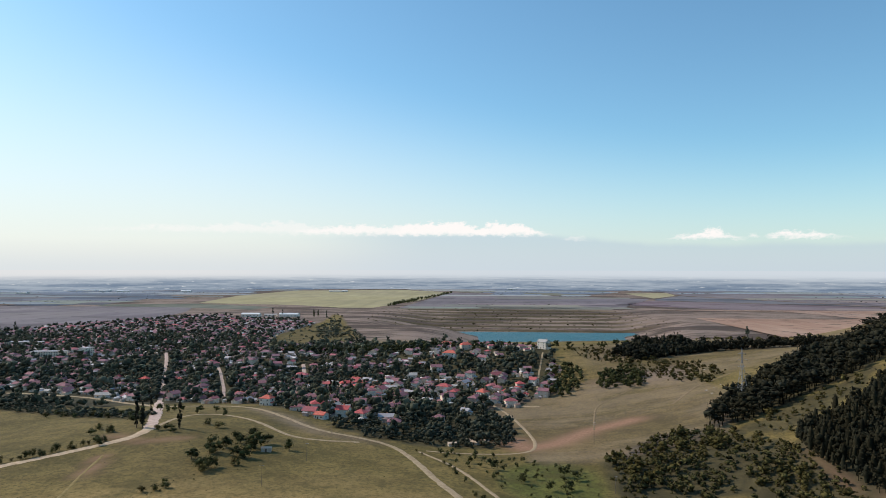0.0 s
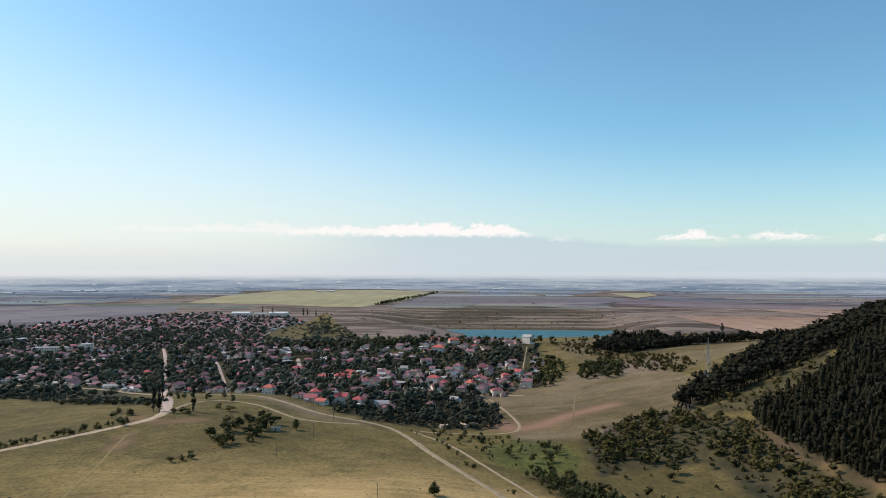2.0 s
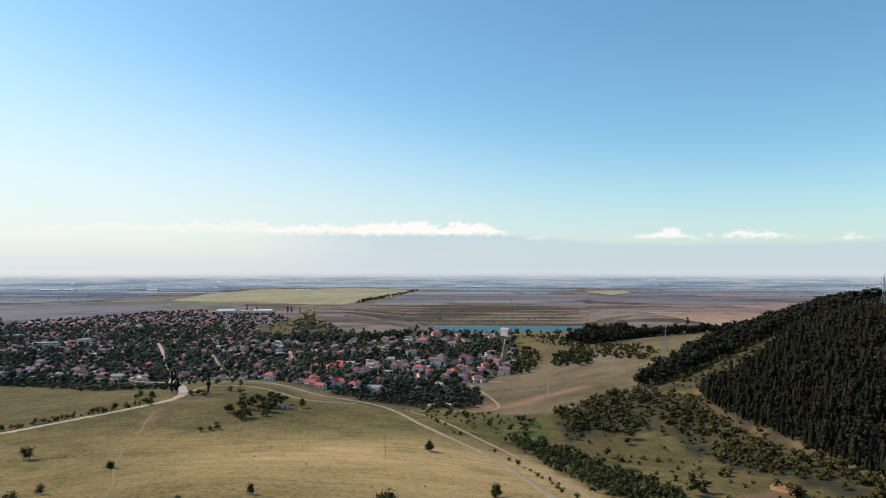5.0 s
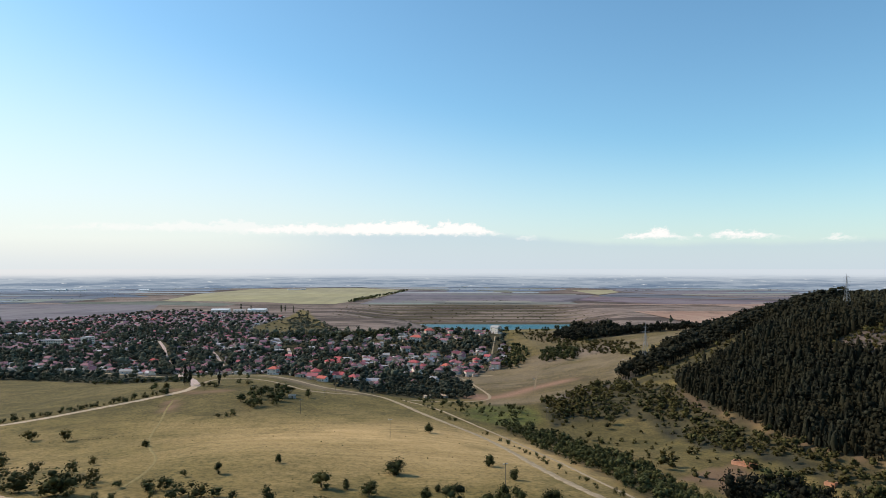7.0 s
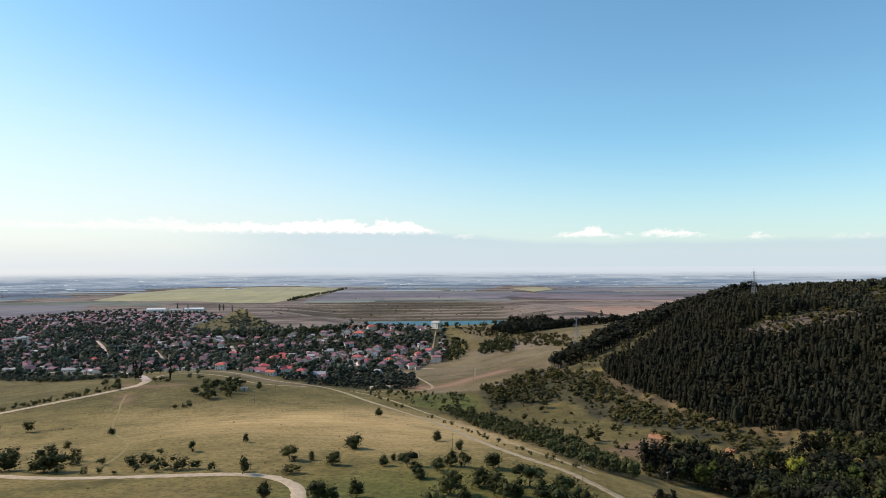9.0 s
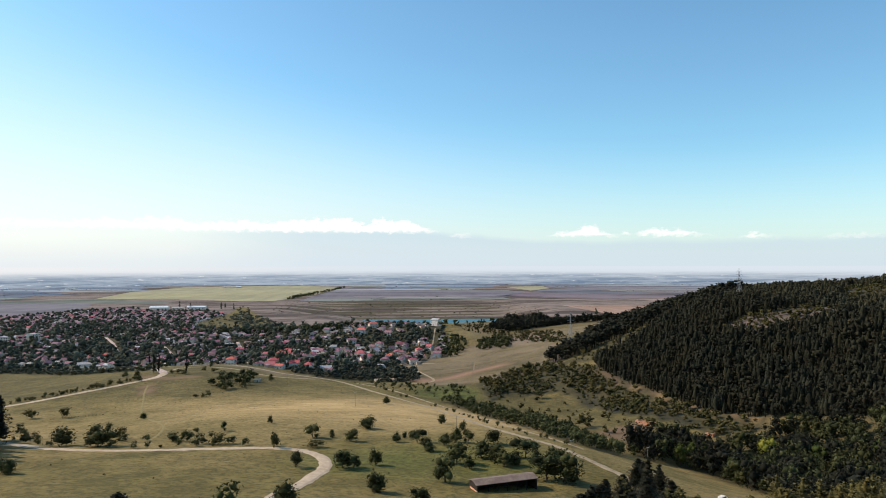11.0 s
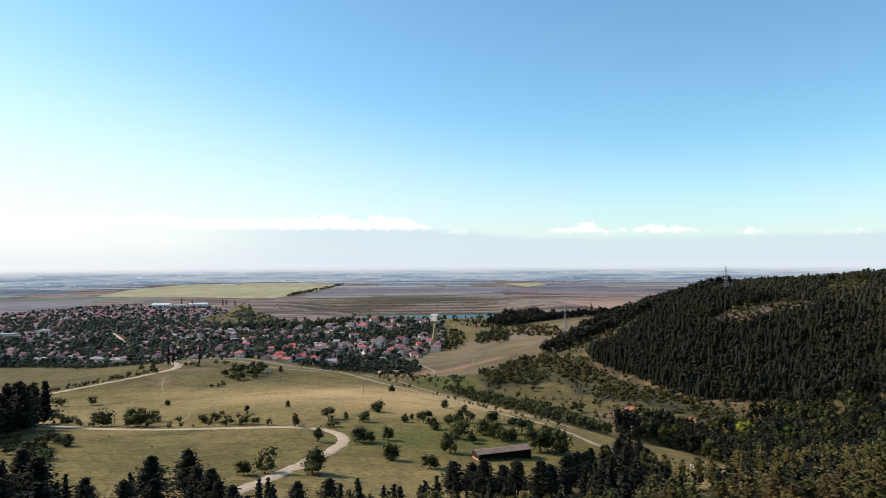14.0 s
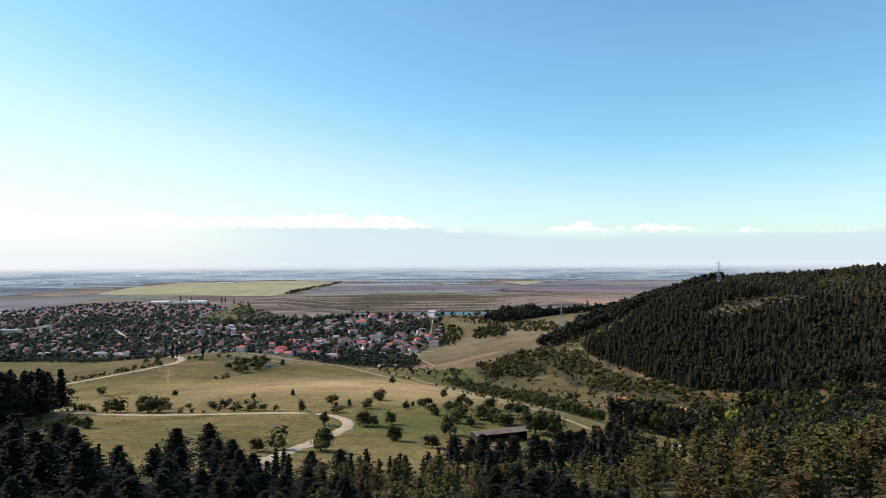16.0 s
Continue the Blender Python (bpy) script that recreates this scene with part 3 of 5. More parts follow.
def round_pine(seed):
    """Pine for far woods with a broad rounded crown held up on a bare lower stem."""
    rng = np.random.default_rng(seed)
    parts = []
    for _ in range(4):
        a, r = rng.uniform(0, 6.28), rng.uniform(0.0, 0.1)
        v, f = lump(rng, 1, (0.095, 0.095, 0.12))
        parts.append((v * rng.uniform(0.75, 1.1) + [math.cos(a) * r, math.sin(a) * r, rng.uniform(0.5, 0.8)], f))
    pts = []
    for i in range(26):
        d = rng.normal(size=3)
        d /= np.linalg.norm(d)
        pts.append(np.array([0, 0, 0.64]) + d * [0.2, 0.2, 0.3] * rng.uniform(0.6, 1.05))
    parts += [cards(rng, pts, 0.11), rod((0, 0, 0), (0, 0, 0.5), 0.02, 0.015, 3)]
    return joined(parts)


def scatter_mesh(name, templates, places, mat, label, cat, seed=1):
    """One mesh of many plants. places: rows of x, y, z, width, height."""
    rng = np.random.default_rng(seed)
    places = np.asarray(places, float)
    which = rng.integers(0, len(templates), len(places))
    vs, fs, n = [], [], 0
    for k, (tv, tf) in enumerate(templates):
        p = places[which == k]
        a = rng.uniform(0, 6.28, len(p))
        c, s = np.cos(a)[:, None], np.sin(a)[:, None]
        x = (tv[:, 0] * c - tv[:, 1] * s) * p[:, 3:4] + p[:, 0:1]
        y = (tv[:, 0] * s + tv[:, 1] * c) * p[:, 3:4] + p[:, 1:2]
        z = tv[:, 2] * p[:, 4:5] + p[:, 2:3]
        vs.append(np.stack([x, y, z], -1).reshape(-1, 3))
        tri = np.array([face if len(face) == 3 else face[:3] for face in tf])
        fs.append((tri[None] + (np.arange(len(p)) * len(tv))[:, None, None]).reshape(-1, 3) + n)
        n += len(p) * len(tv)
    ob = mesh_object(name, np.concatenate(vs), np.concatenate(fs), mat, smooth_faces=True)
    return tagged(ob, label, cat, kind="stuff")


def scattered(poly, gap, seed, keep=None):
    """Points in a polygon, about gap apart and uneven."""
    rng = np.random.default_rng(seed)
    p = np.array(poly)
    xs, ys = np.arange(p[:, 0].min(), p[:, 0].max(), gap), np.arange(p[:, 1].min(), p[:, 1].max(), gap)
    gx, gy = np.meshgrid(xs, ys)
    q = np.c_[gx.ravel(), gy.ravel()] + rng.uniform(-0.48, 0.48, (gx.size, 2)) * gap
    q = q[inside(poly, q[:, 0], q[:, 1])]
    return q if keep is None else q[keep(q[:, 0], q[:, 1])]


def rooted(q, seed, w, h, sink=0.3, spread=0.0):
    rng = np.random.default_rng(seed)
    n = len(q)
    s = rng.uniform(0.65, 1.3, n)
    s = s * np.exp(np.clip(rng.normal(0, 1, n), -2, 1.3) * spread)
    return np.c_[q, land(q[:, 0], q[:, 1]) - sink, w * s * rng.uniform(0.85, 1.15, n), h * s]


FAR_PINES = [slim_pine(k) for k in range(6)]
ROUND_PINES = [round_pine(150 + k) for k in range(5)]
CREEK_BROAD = [broad_crown(140 + k, 5, 1, 120, 0.1, 0.65) for k in range(5)]
FAR_BROAD = [broad_crown(20 + k, 5, 1, 44, 0.17, 0.85) for k in range(6)]
# lighter and bluer than broad_leaves: haze over the village painted into the leaves
M["hazed_leaf"] = material("hazed_garden_leaves", leaves((0.014, 0.019, 0.016), (0.168, 0.178, 0.122)), 0.8, 0.05)
TOWN_TREES = [broad_crown(30 + k, 3, 1, 12, 0.2, 1.05) for k in range(6)]
BUSHES = [broad_crown(40 + k, 3, 1, 42, 0.21, 0.8) for k in range(5)]
NEAR_PINES = [pine_crown(60 + k, 16, 15, 13, 0.017) for k in range(6)]
MID_PINES = [pine_crown(70 + k, 8, 6, 4, 0.046) for k in range(4)]
NEAR_BROAD = [broad_crown(80 + k, 12, 1, 800, 0.062, 0.66) for k in range(6)]
OPEN_PINES = [pine_crown(110 + k, 11, 9, 11, 0.019, True) for k in range(6)]
OPEN_MID = [pine_crown(130 + k, 9, 8, 7, 0.024, True) for k in range(5)]
MID_BROAD = [broad_crown(90 + k, 8, 1, 260, 0.078, 0.55) for k in range(5)]


M["russet"] = material("russet_leaves", leaves((0.034, 0.026, 0.012), (0.155, 0.108, 0.048)), 0.8, 0.05)
M["olive"] = material("olive_leaves", leaves((0.03, 0.03, 0.011), (0.15, 0.124, 0.044)), 0.8, 0.05)


def part(name, vf, mat, parent, label=""):
    """One mesh part under a thing or under a part."""
    ob = mesh_object(name, vf[0], vf[1], mat, parent, name in ("crown", "foliage"))
    return tagged(ob, label)


def box(x0, x1, y0, y1, z0, z1):
    v = np.array([(x, y, z) for z in (z0, z1) for x, y in ((x0, y0), (x1, y0), (x1, y1), (x0, y1))], float)
    return v, [(3, 2, 1, 0), (4, 5, 6, 7), (0, 1, 5, 4), (1, 2, 6, 5), (2, 3, 7, 6), (3, 0, 4, 7)]


def at(x, y, turn=0.0, sink=0.0):
    return pose(x, y, float(land(x, y)[0]) - sink, 0, 0, turn)


def empty(name, x, y, turn, label, cat, group="", sink=0.0):
    ob = new(name)
    ob.matrix_basis = at(x, y, turn, sink)
    return tagged(ob, label, cat, group)


# ---- woods ----
rng0 = np.random.default_rng(77)
clear_of_bare = lambda x, y: ~(inside(CLEARING, x, y) | inside(UPPER_CLEARING, x, y))
scatter_mesh("pine_forest", FAR_PINES + ROUND_PINES[:3], rooted(np.concatenate([scattered(PINES, 3.3, 3, lambda x, y: clear_of_bare(x, y) & (x < 335)), scattered(PINES, 4.4, 2, lambda x, y: clear_of_bare(x, y) & (x >= 335) & (x < 360))]), 4, 11, 9.5, 0.3, 0.2), M["hill_pine"], "dense dark pine forest covering the hillside", "forest", 5)
scatter_mesh("pine_forest", FAR_PINES + ROUND_PINES[:3], rooted(scattered(PINES, 4.0, 2, lambda x, y: clear_of_bare(x, y) & (x >= 360)), 6, 11, 7.0, 0.3, 0.2), M["hill_pine"], "lower pine forest along the top of the hill", "forest", 7)
scatter_mesh("pine_forest", ROUND_PINES, rooted(scattered(UPPER_PINES, 5.2, 13), 14, 19, 12.5, 0.3, 0.2), M["pine"], "belt of dark pines below the hill crest", "forest", 15)
scatter_mesh("woodland", FAR_BROAD, rooted(np.concatenate([scattered(WOOD, 6.5, 23), scattered(WOOD[:4] + WOOD[-4:], 7.5, 22)]), 24, 9.5, 10.5, 0.3, 0.14), M["pine"], "dark copse on the low rise behind the pasture", "woodland", 25)
scatter_mesh("woodland", FAR_BROAD, rooted(scattered([(168, 850), (185, 806), (240, 823), (268, 842), (262, 915), (225, 925), (195, 900)], 8.5, 19), 20, 10.5, 15, 0.3, 0.15), M["pine"], "tall dark trees of the copse behind the pasture", "woodland", 21)
scatter_mesh("pine_forest", ROUND_PINES, rooted(scattered(RIDGE_WOOD, 8.5, 16), 17, 27, 11), M["pine"], "dark forest on the far ridge", "forest", 18)
scatter_mesh("woodland", FAR_BROAD, rooted(np.concatenate([scattered(RAVINE, 14, 26), scattered(GREEN_GAP, 34, 25)]), 27, 9, 4.2, 0.3, 0.3), M["hazed_leaf"], "dark trees in the ravine behind the village", "woodland", 28)
scatter_mesh("woodland", FAR_BROAD, rooted(scattered(BELT, 6.2, 29), 30, 6.2, 4.2), M["hazed_leaf"], "belt of trees in front of the village", "woodland", 31)
valley = rooted(scattered(VALLEY_WOOD, 7.4, 33), 34, 11.5, 12, 0.3, 0.2)
shade = np.array([noise.noise((q[0] * 0.035, q[1] * 0.035, 4.0)) for q in valley]) + rng0.normal(0, 0.2, len(valley)) > 0.05
scatter_mesh("woodland", MID_BROAD, valley[shade], M["leaf"], "mixed green broadleaf wood filling the valley", "woodland", 35)
scatter_mesh("pine_forest", MID_BROAD, valley[~shade], M["pine"], "dark wood filling the valley", "forest", 36)
scatter_mesh("creek_trees", CREEK_BROAD, rooted(scattered(CREEK, 5.0, 43), 44, 6.2, 6.2), M["leaf"], "dark leafy trees lining the creek", "trees", 45)
MARSH = [(-24, 424), (-4, 392), (22, 344), (50, 330), (80, 352), (66, 392), (24, 420), (-2, 440)]
scatter_mesh("creek_trees", CREEK_BROAD, rooted(scattered(MARSH, 9.5, 143), 144, 4.6, 3.8, 0.3, 0.4), M["leaf"], "dark bushes on the marshy ground beside the track", "bushes", 145)
stand_near = scattered(LEFT_WOOD, 8.0, 53, lambda x, y: (x > -222) & (y < 135))
scatter_mesh("pine_forest", [pine_crown(160 + k, 13, 12, 8, 0.022) for k in range(3)], rooted(stand_near, 56, 24, 18), M["pine"], "tall dark pines at the edge of the stand by the road", "forest", 57)
scatter_mesh("pine_forest", MID_PINES, rooted(scattered(LEFT_WOOD, 8.0, 53, lambda x, y: (x <= -222) | (y >= 135)), 54, 22, 18), M["pine"], "tall dark pine stand beside the road", "forest", 55)
HEROES = [(-173, 556), (-143, 586), (-111, 494), (-58, 506), (6, 684), (-97, 574), (60, 735), (83, 905), (-54, 1017), (-242, 592), (-357, 630), (-303, 640), (-20, 900), (-84, 530), (-28, 556), (-66, 566), (-8, 604), (-38, 863), (-51, 803), (4, 840), (-79, 781)]
gully = scattered(GULLY, 6.6, 47)
gully = gully[[not any(abs(q[0] - a) < 8.5 and -24 < q[1] - b < 9 for a, b in HEROES) for q in gully]]
scatter_mesh("woodland", FAR_BROAD, rooted(gully, 48, 7.0, 6.4, 0.3, 0.3), M["hazed_leaf"], "leafy trees filling the gully below the village", "woodland", 49)
scatter_mesh("woodland", FAR_BROAD, rooted(scattered(CLUMP, 6.5, 36), 37, 8.5, 7.5), M["leaf"], "clump of leafy trees on the pasture", "woodland", 38)
scatter_mesh("woodland", FAR_BROAD, rooted(scattered(EAST_TREES, 7.5, 39), 40, 8, 8), M["leaf"], "leafy trees at the edge of the village", "woodland", 41)
scatter_mesh("woodland", FAR_BROAD, rooted(np.concatenate([scattered(RIM_TREES, 7.5, 32, lambda x, y: x < -70), scattered(RIM_TREES, 21, 31, lambda x, y: x >= -70)]), 33, 9.5, 9), M["leaf"], "dark trees along the rim of the pit", "woodland", 34)
scatter_mesh("scrub", BUSHES, rooted(scattered(SLOPE_SCRUB, 7.5, 42), 43, 5.2, 3.8, 0.3, 0.4), M["bush"], "dark scrub and small trees on the brown slope", "scrub", 44)
tufts = scattered([(-330, 60), (-60, -5), (90, 60), (60, 180), (10, 300), (-60, 400), (-190, 400), (-330, 330)], 30, 45)
for a, b, n in (((-206, 223), (-177, 233), 26), ((-156, 266), (-137, 298), 10), ((-149, 300), (-111, 340), 22)):
    tufts = np.concatenate([tufts, np.linspace(a, b, n) + rng0.normal(0, 1.2, (n, 2))])
scatter_mesh("tufts", BUSHES, rooted(tufts, 46, 0.95, 0.6, 0.05), M["bush"], "small dark weeds dotting the meadow", "weeds", 51)
bushy = np.concatenate([scattered(SCRUB, 4.0, 63), scattered(HILL_BAND, 8.5, 61), scattered(CLEARING, 5.2, 62), scattered(UPPER_CLEARING, 5.5, 60)])
rim = off_lines([SCRUB + SCRUB[:1]], bushy[:, 0], bushy[:, 1])
bushy = bushy[rng0.uniform(size=len(bushy)) < np.where(inside(SCRUB, bushy[:, 0], bushy[:, 1]), 0.3 + 0.7 * smooth(0, 16, rim), 1.0)]
bushy = np.concatenate([bushy, scattered([(84, 250), (110, 205), (140, 175), (165, 200), (205, 200), (185, 260), (150, 340), (90, 350), (70, 330)], 12, 66)])
lower = smooth(-8, 40, np.array([np.min(np.hypot(q[0] - 150, (q[1] - 300) * 0.45)) for q in bushy]))
bushy = bushy[rng0.uniform(size=len(bushy)) < 0.3 + 0.7 * smooth(0.42, 0.6, np.array([noise.noise((q[0] * 0.03, q[1] * 0.03, 2.0)) * 0.5 + 0.5 for q in bushy]) + 0.12 * lower)]
scatter_mesh("scrub", BUSHES, rooted(bushy, 64, 4.7, 3.6, 0.3, 0.42), M["bush"], "low olive-green scrub bushes dotting the dry slope", "scrub", 65)

# ---- village trees ----
FRONT_STRIP = [(-520, 668), (-440, 658), (-365, 634), (-303, 592), (-260, 556), (-262, 535), (-300, 555), (-360, 588), (-440, 606), (-540, 620)]
STREETS = [[(-201, 412), (-225, 468), (-297, 617), (-347, 724), (-390, 813), (-470, 980)], [(-231, 611), (-270, 705), (-306, 786), (-329, 836)], [(-212, 806), (-228, 860)],
           [(60, 690), (66, 760), (83, 900)]]


lots = np.concatenate([scattered(VILLAGE, 19.5, 71, lambda x, y: y < 900), scattered(VILLAGE, 21, 72, lambda x, y: y >= 900)])
lots = lots[off_lines(STREETS, lots[:, 0], lots[:, 1]) > 10]
lots = lots[[min(math.hypot(q[0] - a, q[1] - b) for a, b in HEROES) > 17 for q in lots]]
lots = lots[[(noise.noise((q[0] * 0.008, q[1] * 0.008, 5.0)) > -0.28) and not (-60 < q[0] < 60 and q[1] < 640) and not (-200 < q[0] < -60 and 900 < q[1]) and not (-700 < q[0] < -470 and q[1] > 1740) for q in lots]]
lots = lots[~inside(FRONT_STRIP, lots[:, 0], lots[:, 1]) & ~inside(GREEN_GAP, lots[:, 0], lots[:, 1])]
lots = lots[np.argsort(lots[:, 1])]
near_count = 285
tv = np.concatenate([scattered(VILLAGE, 8.3, 73, lambda x, y: y < 850), scattered(VILLAGE, 12.0, 74, lambda x, y: y >= 850)])
tv = tv[~inside(GREEN_GAP, tv[:, 0], tv[:, 1]) & ~((tv[:, 0] > -700) & (tv[:, 0] < -470) & (tv[:, 1] > 1740)) & ~inside(FRONT_STRIP, tv[:, 0], tv[:, 1])]
tv = tv[off_lines(STREETS, tv[:, 0], tv[:, 1]) > np.where(tv[:, 1] < 600, 7.5, 5.0)]
built = np.concatenate([lots, np.array(HEROES, float)])
tv = tv[[np.min(np.hypot(built[:, 0] - q[0], built[:, 1] - q[1] - 2)) > (8.5 if q[0] > -120 and q[1] > 640 else 6.2) for q in tv]]
u = np.arange(0.0, 1.0, 0.02)
avenue = np.c_[np.interp(u, [0, 0.2, 0.55, 1], [-297, -315, -347, -405]), np.interp(u, [0, 0.2, 0.55, 1], [617, 656, 724, 850])]
tv = np.concatenate([tv] + [avenue + np.array([0.91, 0.42]) * k + np.random.default_rng(76).normal(0, 0.6, avenue.shape) for k in (-6.2, 6.2)])
scatter_mesh("village_trees", TOWN_TREES, rooted(tv, 8, 8.4, 7.0, 0.3, 0.24), M["hazed_leaf"], "dark green garden trees between the village houses", "trees", 9)


tall_tv = scattered(VILLAGE, 18, 75, lambda x, y: y < 1250)
tall_tv = tall_tv[(off_lines(STREETS, tall_tv[:, 0], tall_tv[:, 1]) > 8) & ~inside(GREEN_GAP, tall_tv[:, 0], tall_tv[:, 1]) & ~inside(FRONT_STRIP, tall_tv[:, 0], tall_tv[:, 1])]
tall_tv = tall_tv[[np.min(np.hypot(built[:, 0] - q[0], built[:, 1] - q[1])) > (11.0 if q[0] > -120 and q[1] > 640 else 5.0) for q in tall_tv]]
scatter_mesh("village_trees", FAR_BROAD, rooted(tall_tv, 10, 9.5, 11.0, 0.3, 0.3), M["hazed_leaf"], "tall dark trees standing above the village roofs", "trees", 11)


# ---- single trees ----
def tree(x, y, width, height, crown, mat, label, seed, trunk=0.2, group="", lean=0.0):
    """A tree with a tapered, forked trunk and a crown of many clumps."""
    rng = np.random.default_rng(seed)
    ob = empty("tree", x, y, rng.uniform(0, 360), label, "tree", group, 0.15)
    limbs = [rod((0, 0, 0), (0.1, lean, height * (trunk + 0.2)), 0.05 * height * 0.6, 0.03 * height * 0.6)]
    for k in range(3):
        a = rng.uniform(0, 6.28)
        limbs.append(rod((0.1, lean, height * (trunk + 0.05)), (math.cos(a) * width * 0.25, math.sin(a) * width * 0.25, height * (trunk + 0.38)), 0.018 * height, 0.008 * height, 5))
    part("trunk", joined(limbs), M["bark"], ob)
    v, f = crown
    part("crown", (v * [width, width, height * (1.02 - trunk)] + [0, lean, height * (trunk * 0.75 if trunk > 0.11 else trunk * 0.75 - 0.11)], f), mat, ob)
    return ob


FIELD_TREES = [(-14, 120, 8.8, 7.3), (-39, 94, 7.1, 6.5), (-30, 94, 2.9, 4.1), (-21, 85, 6.3, 6.0), (-64, 131, 2.4, 4.2), (-1, 82, 4.6, 5.2), (3, 93, 2.6, 3.4), (8, 80, 7.0, 6.4), (12, 61, 6.1, 6.1), (-22, 31, 7.5, 8.0), (-18, 32, 5.0, 5.0), (-10, 37, 5.1, 7.1), (-10, -4, 6.8, 7.7), (-39, 31, 5.0, 6.0), (-35, -35, 8.8, 8.8), (4, -17, 6.5, 5.6), (25, 149, 5.0, 5.4), (-4, 242, 5.7, 6.5), (-147, 194, 4.2, 4.2), (-82, 111, 3.5, 4.9), (-129, 13, 4.1, 5.2), (-55, -41, 4.8, 5.2)]
for k, (x, y, w, h) in enumerate(FIELD_TREES):
    kind = "round dark green tree standing alone in dry grass" if w > 5 else "small green tree in the dry meadow"
    tree(x, y, w * 1.3, h * 1.15, NEAR_BROAD[k % 6], M["leaf"], kind, k, 0.08, "trees on the meadow")
SHED_TREES = [(19, 70, 5.8, 4.7), (25, 78, 4.9, 6.2), (21, 39, 7.4, 8.0), (14, 12, 5.8, 8.7), (25, 31, 4.2, 5.2), (33, 117, 3.5, 4.9), (30, 75, 4.4, 5.6), (32, 49, 7.3, 6.7), (41, 74, 6.6, 6.3), (37, 44, 6.7, 6.2), (39, 36, 6.5, 6.5), (43, 37, 4.4, 5.0), (50, 49, 9.1, 7.3), (52, 38, 4.6, 5.7), (51, 18, 9.4, 9.4), (57, 16, 9.4, 9.4), (61, 45, 7.4, 6.2)]
for k, (x, y, w, h) in enumerate(SHED_TREES):
    tree(x, y, w * 1.5, h * 1.3, NEAR_BROAD[(k + 1) % 6], M["leaf"], "leafy orchard tree on the green slope by the shed", 100 + k, 0.1, "trees near the shed")


def bush(x, y, w, h, k, label="dense dark green bush on the road verge", group="bushes along the roads"):
    ob = empty("bush", x, y, 40 * k, label, "bush", group, 0.1)
    v, f = MID_BROAD[k % 5]
    part("foliage", (v * [w, w, h * 1.1] - [0, 0, h * 0.08], f), M["bush"] if k % 3 == 0 else M["leaf"], ob)


VERGE = [(-228, 229, 8.6, 5.7), (-200, 163, 6.6, 4.9), (-128, 79, 12.3, 7.5), (-146, 140, 4.3, 3.4), (-143, 119, 6.0, 4.5), (-122, 78, 8.1, 7.4), (-126, 101, 5.7, 5.0), (-143, 84, 11.2, 7.0), (-97, 83, 5.0, 3.2), (-94, 86, 4.6, 4.0), (-94, 106, 2.8, 2.8), (-84, 78, 5.8, 4.1), (-78, 77, 7.0, 4.8), (-72, 78, 5.1, 2.8), (-52, 69, 4.9, 5.5), (-35, 71, 7.3, 3.0), (-50, -36, 8.0, 7.1), (-122, -21, 6.1, 3.6), (-205, 225, 6.5, 5.9), (-229, 186, 4.4, 3.5), (-132, 335, 9.7, 6.4), (-138, 367, 10.4, 9.0), (-121, 361, 10.2, 7.4), (-120, 381, 9.2, 9.2)]
for k, (x, y, w, h) in enumerate(VERGE):
    bush(x, y, w * 1.35, h * 1.3, k)
for k, (x, y) in enumerate([(-146, 28), (-144, 33), (-137, 22), (-138, 1), (-134, 4), (-129, 14), (-129, -14), (-123, -16), (-120, -26), (-139, 10), (-191, 148), (-173, 124), (-159, 113), (-150, 103), (-132, 96), (-128, 98), (-122, 91), (-165, 131), (-99, 86), (-92, 87), (-111, 89), (-137, 98)]):
    bush(x, y, 5.0 + (k * 7 % 5) * 0.8, 3.6 + (k * 3 % 4) * 0.6, k)


for k, (x, y, w) in enumerate([(-144, 295, 5), (-136, 302, 7), (-139, 298, 5), (-130, 329, 7), (-128, 340, 8), (-138, 343, 6), (-120, 347, 8)]):
    bush(x, y, w, w * 0.75, k, "low dark bush in the dry meadow grass", "bushes on the meadow")
for k, (x, y) in enumerate([(-149, 15), (-138, 0), (-124, -19), (-141, 23), (-131, 14), (-140, -6), (-133, -4), (-146, 4), (-128, -14), (-153, 24)]):
    bush(x, y, 5.0 + k % 3, 3.6 + 0.4 * (k % 4), k, "low dark bush at the edge of the pines", "bushes by the pine stand")
for k, (x, y) in enumerate([(-194, 408), (-182, 405), (-236, 415), (-222, 404), (-210, 372), (-188, 411)]):
    bush(x, y, 6.0 + k % 3, 5.0, k)


def verge_row(line, gap, seed, off, w, chance=0.7):
    """Bushes set unevenly beside a road."""
    rng = np.random.default_rng(seed)
    p = np.array(line, float)
    s = np.r_[0, np.cumsum(np.hypot(*np.diff(p, axis=0).T))]
    for k, u in enumerate(np.arange(2, s[-1], gap)):
        if rng.uniform() < chance:
            x, y = np.interp(u, s, p[:, 0]) + rng.uniform(-1, 1), np.interp(u, s, p[:, 1])
            q = w * rng.uniform(0.5, 1.3)
            bush(x + rng.normal(0, 0.8) + off[0], y + rng.normal(0, 1.2) + off[1], q, q * rng.uniform(0.6, 0.95), k)


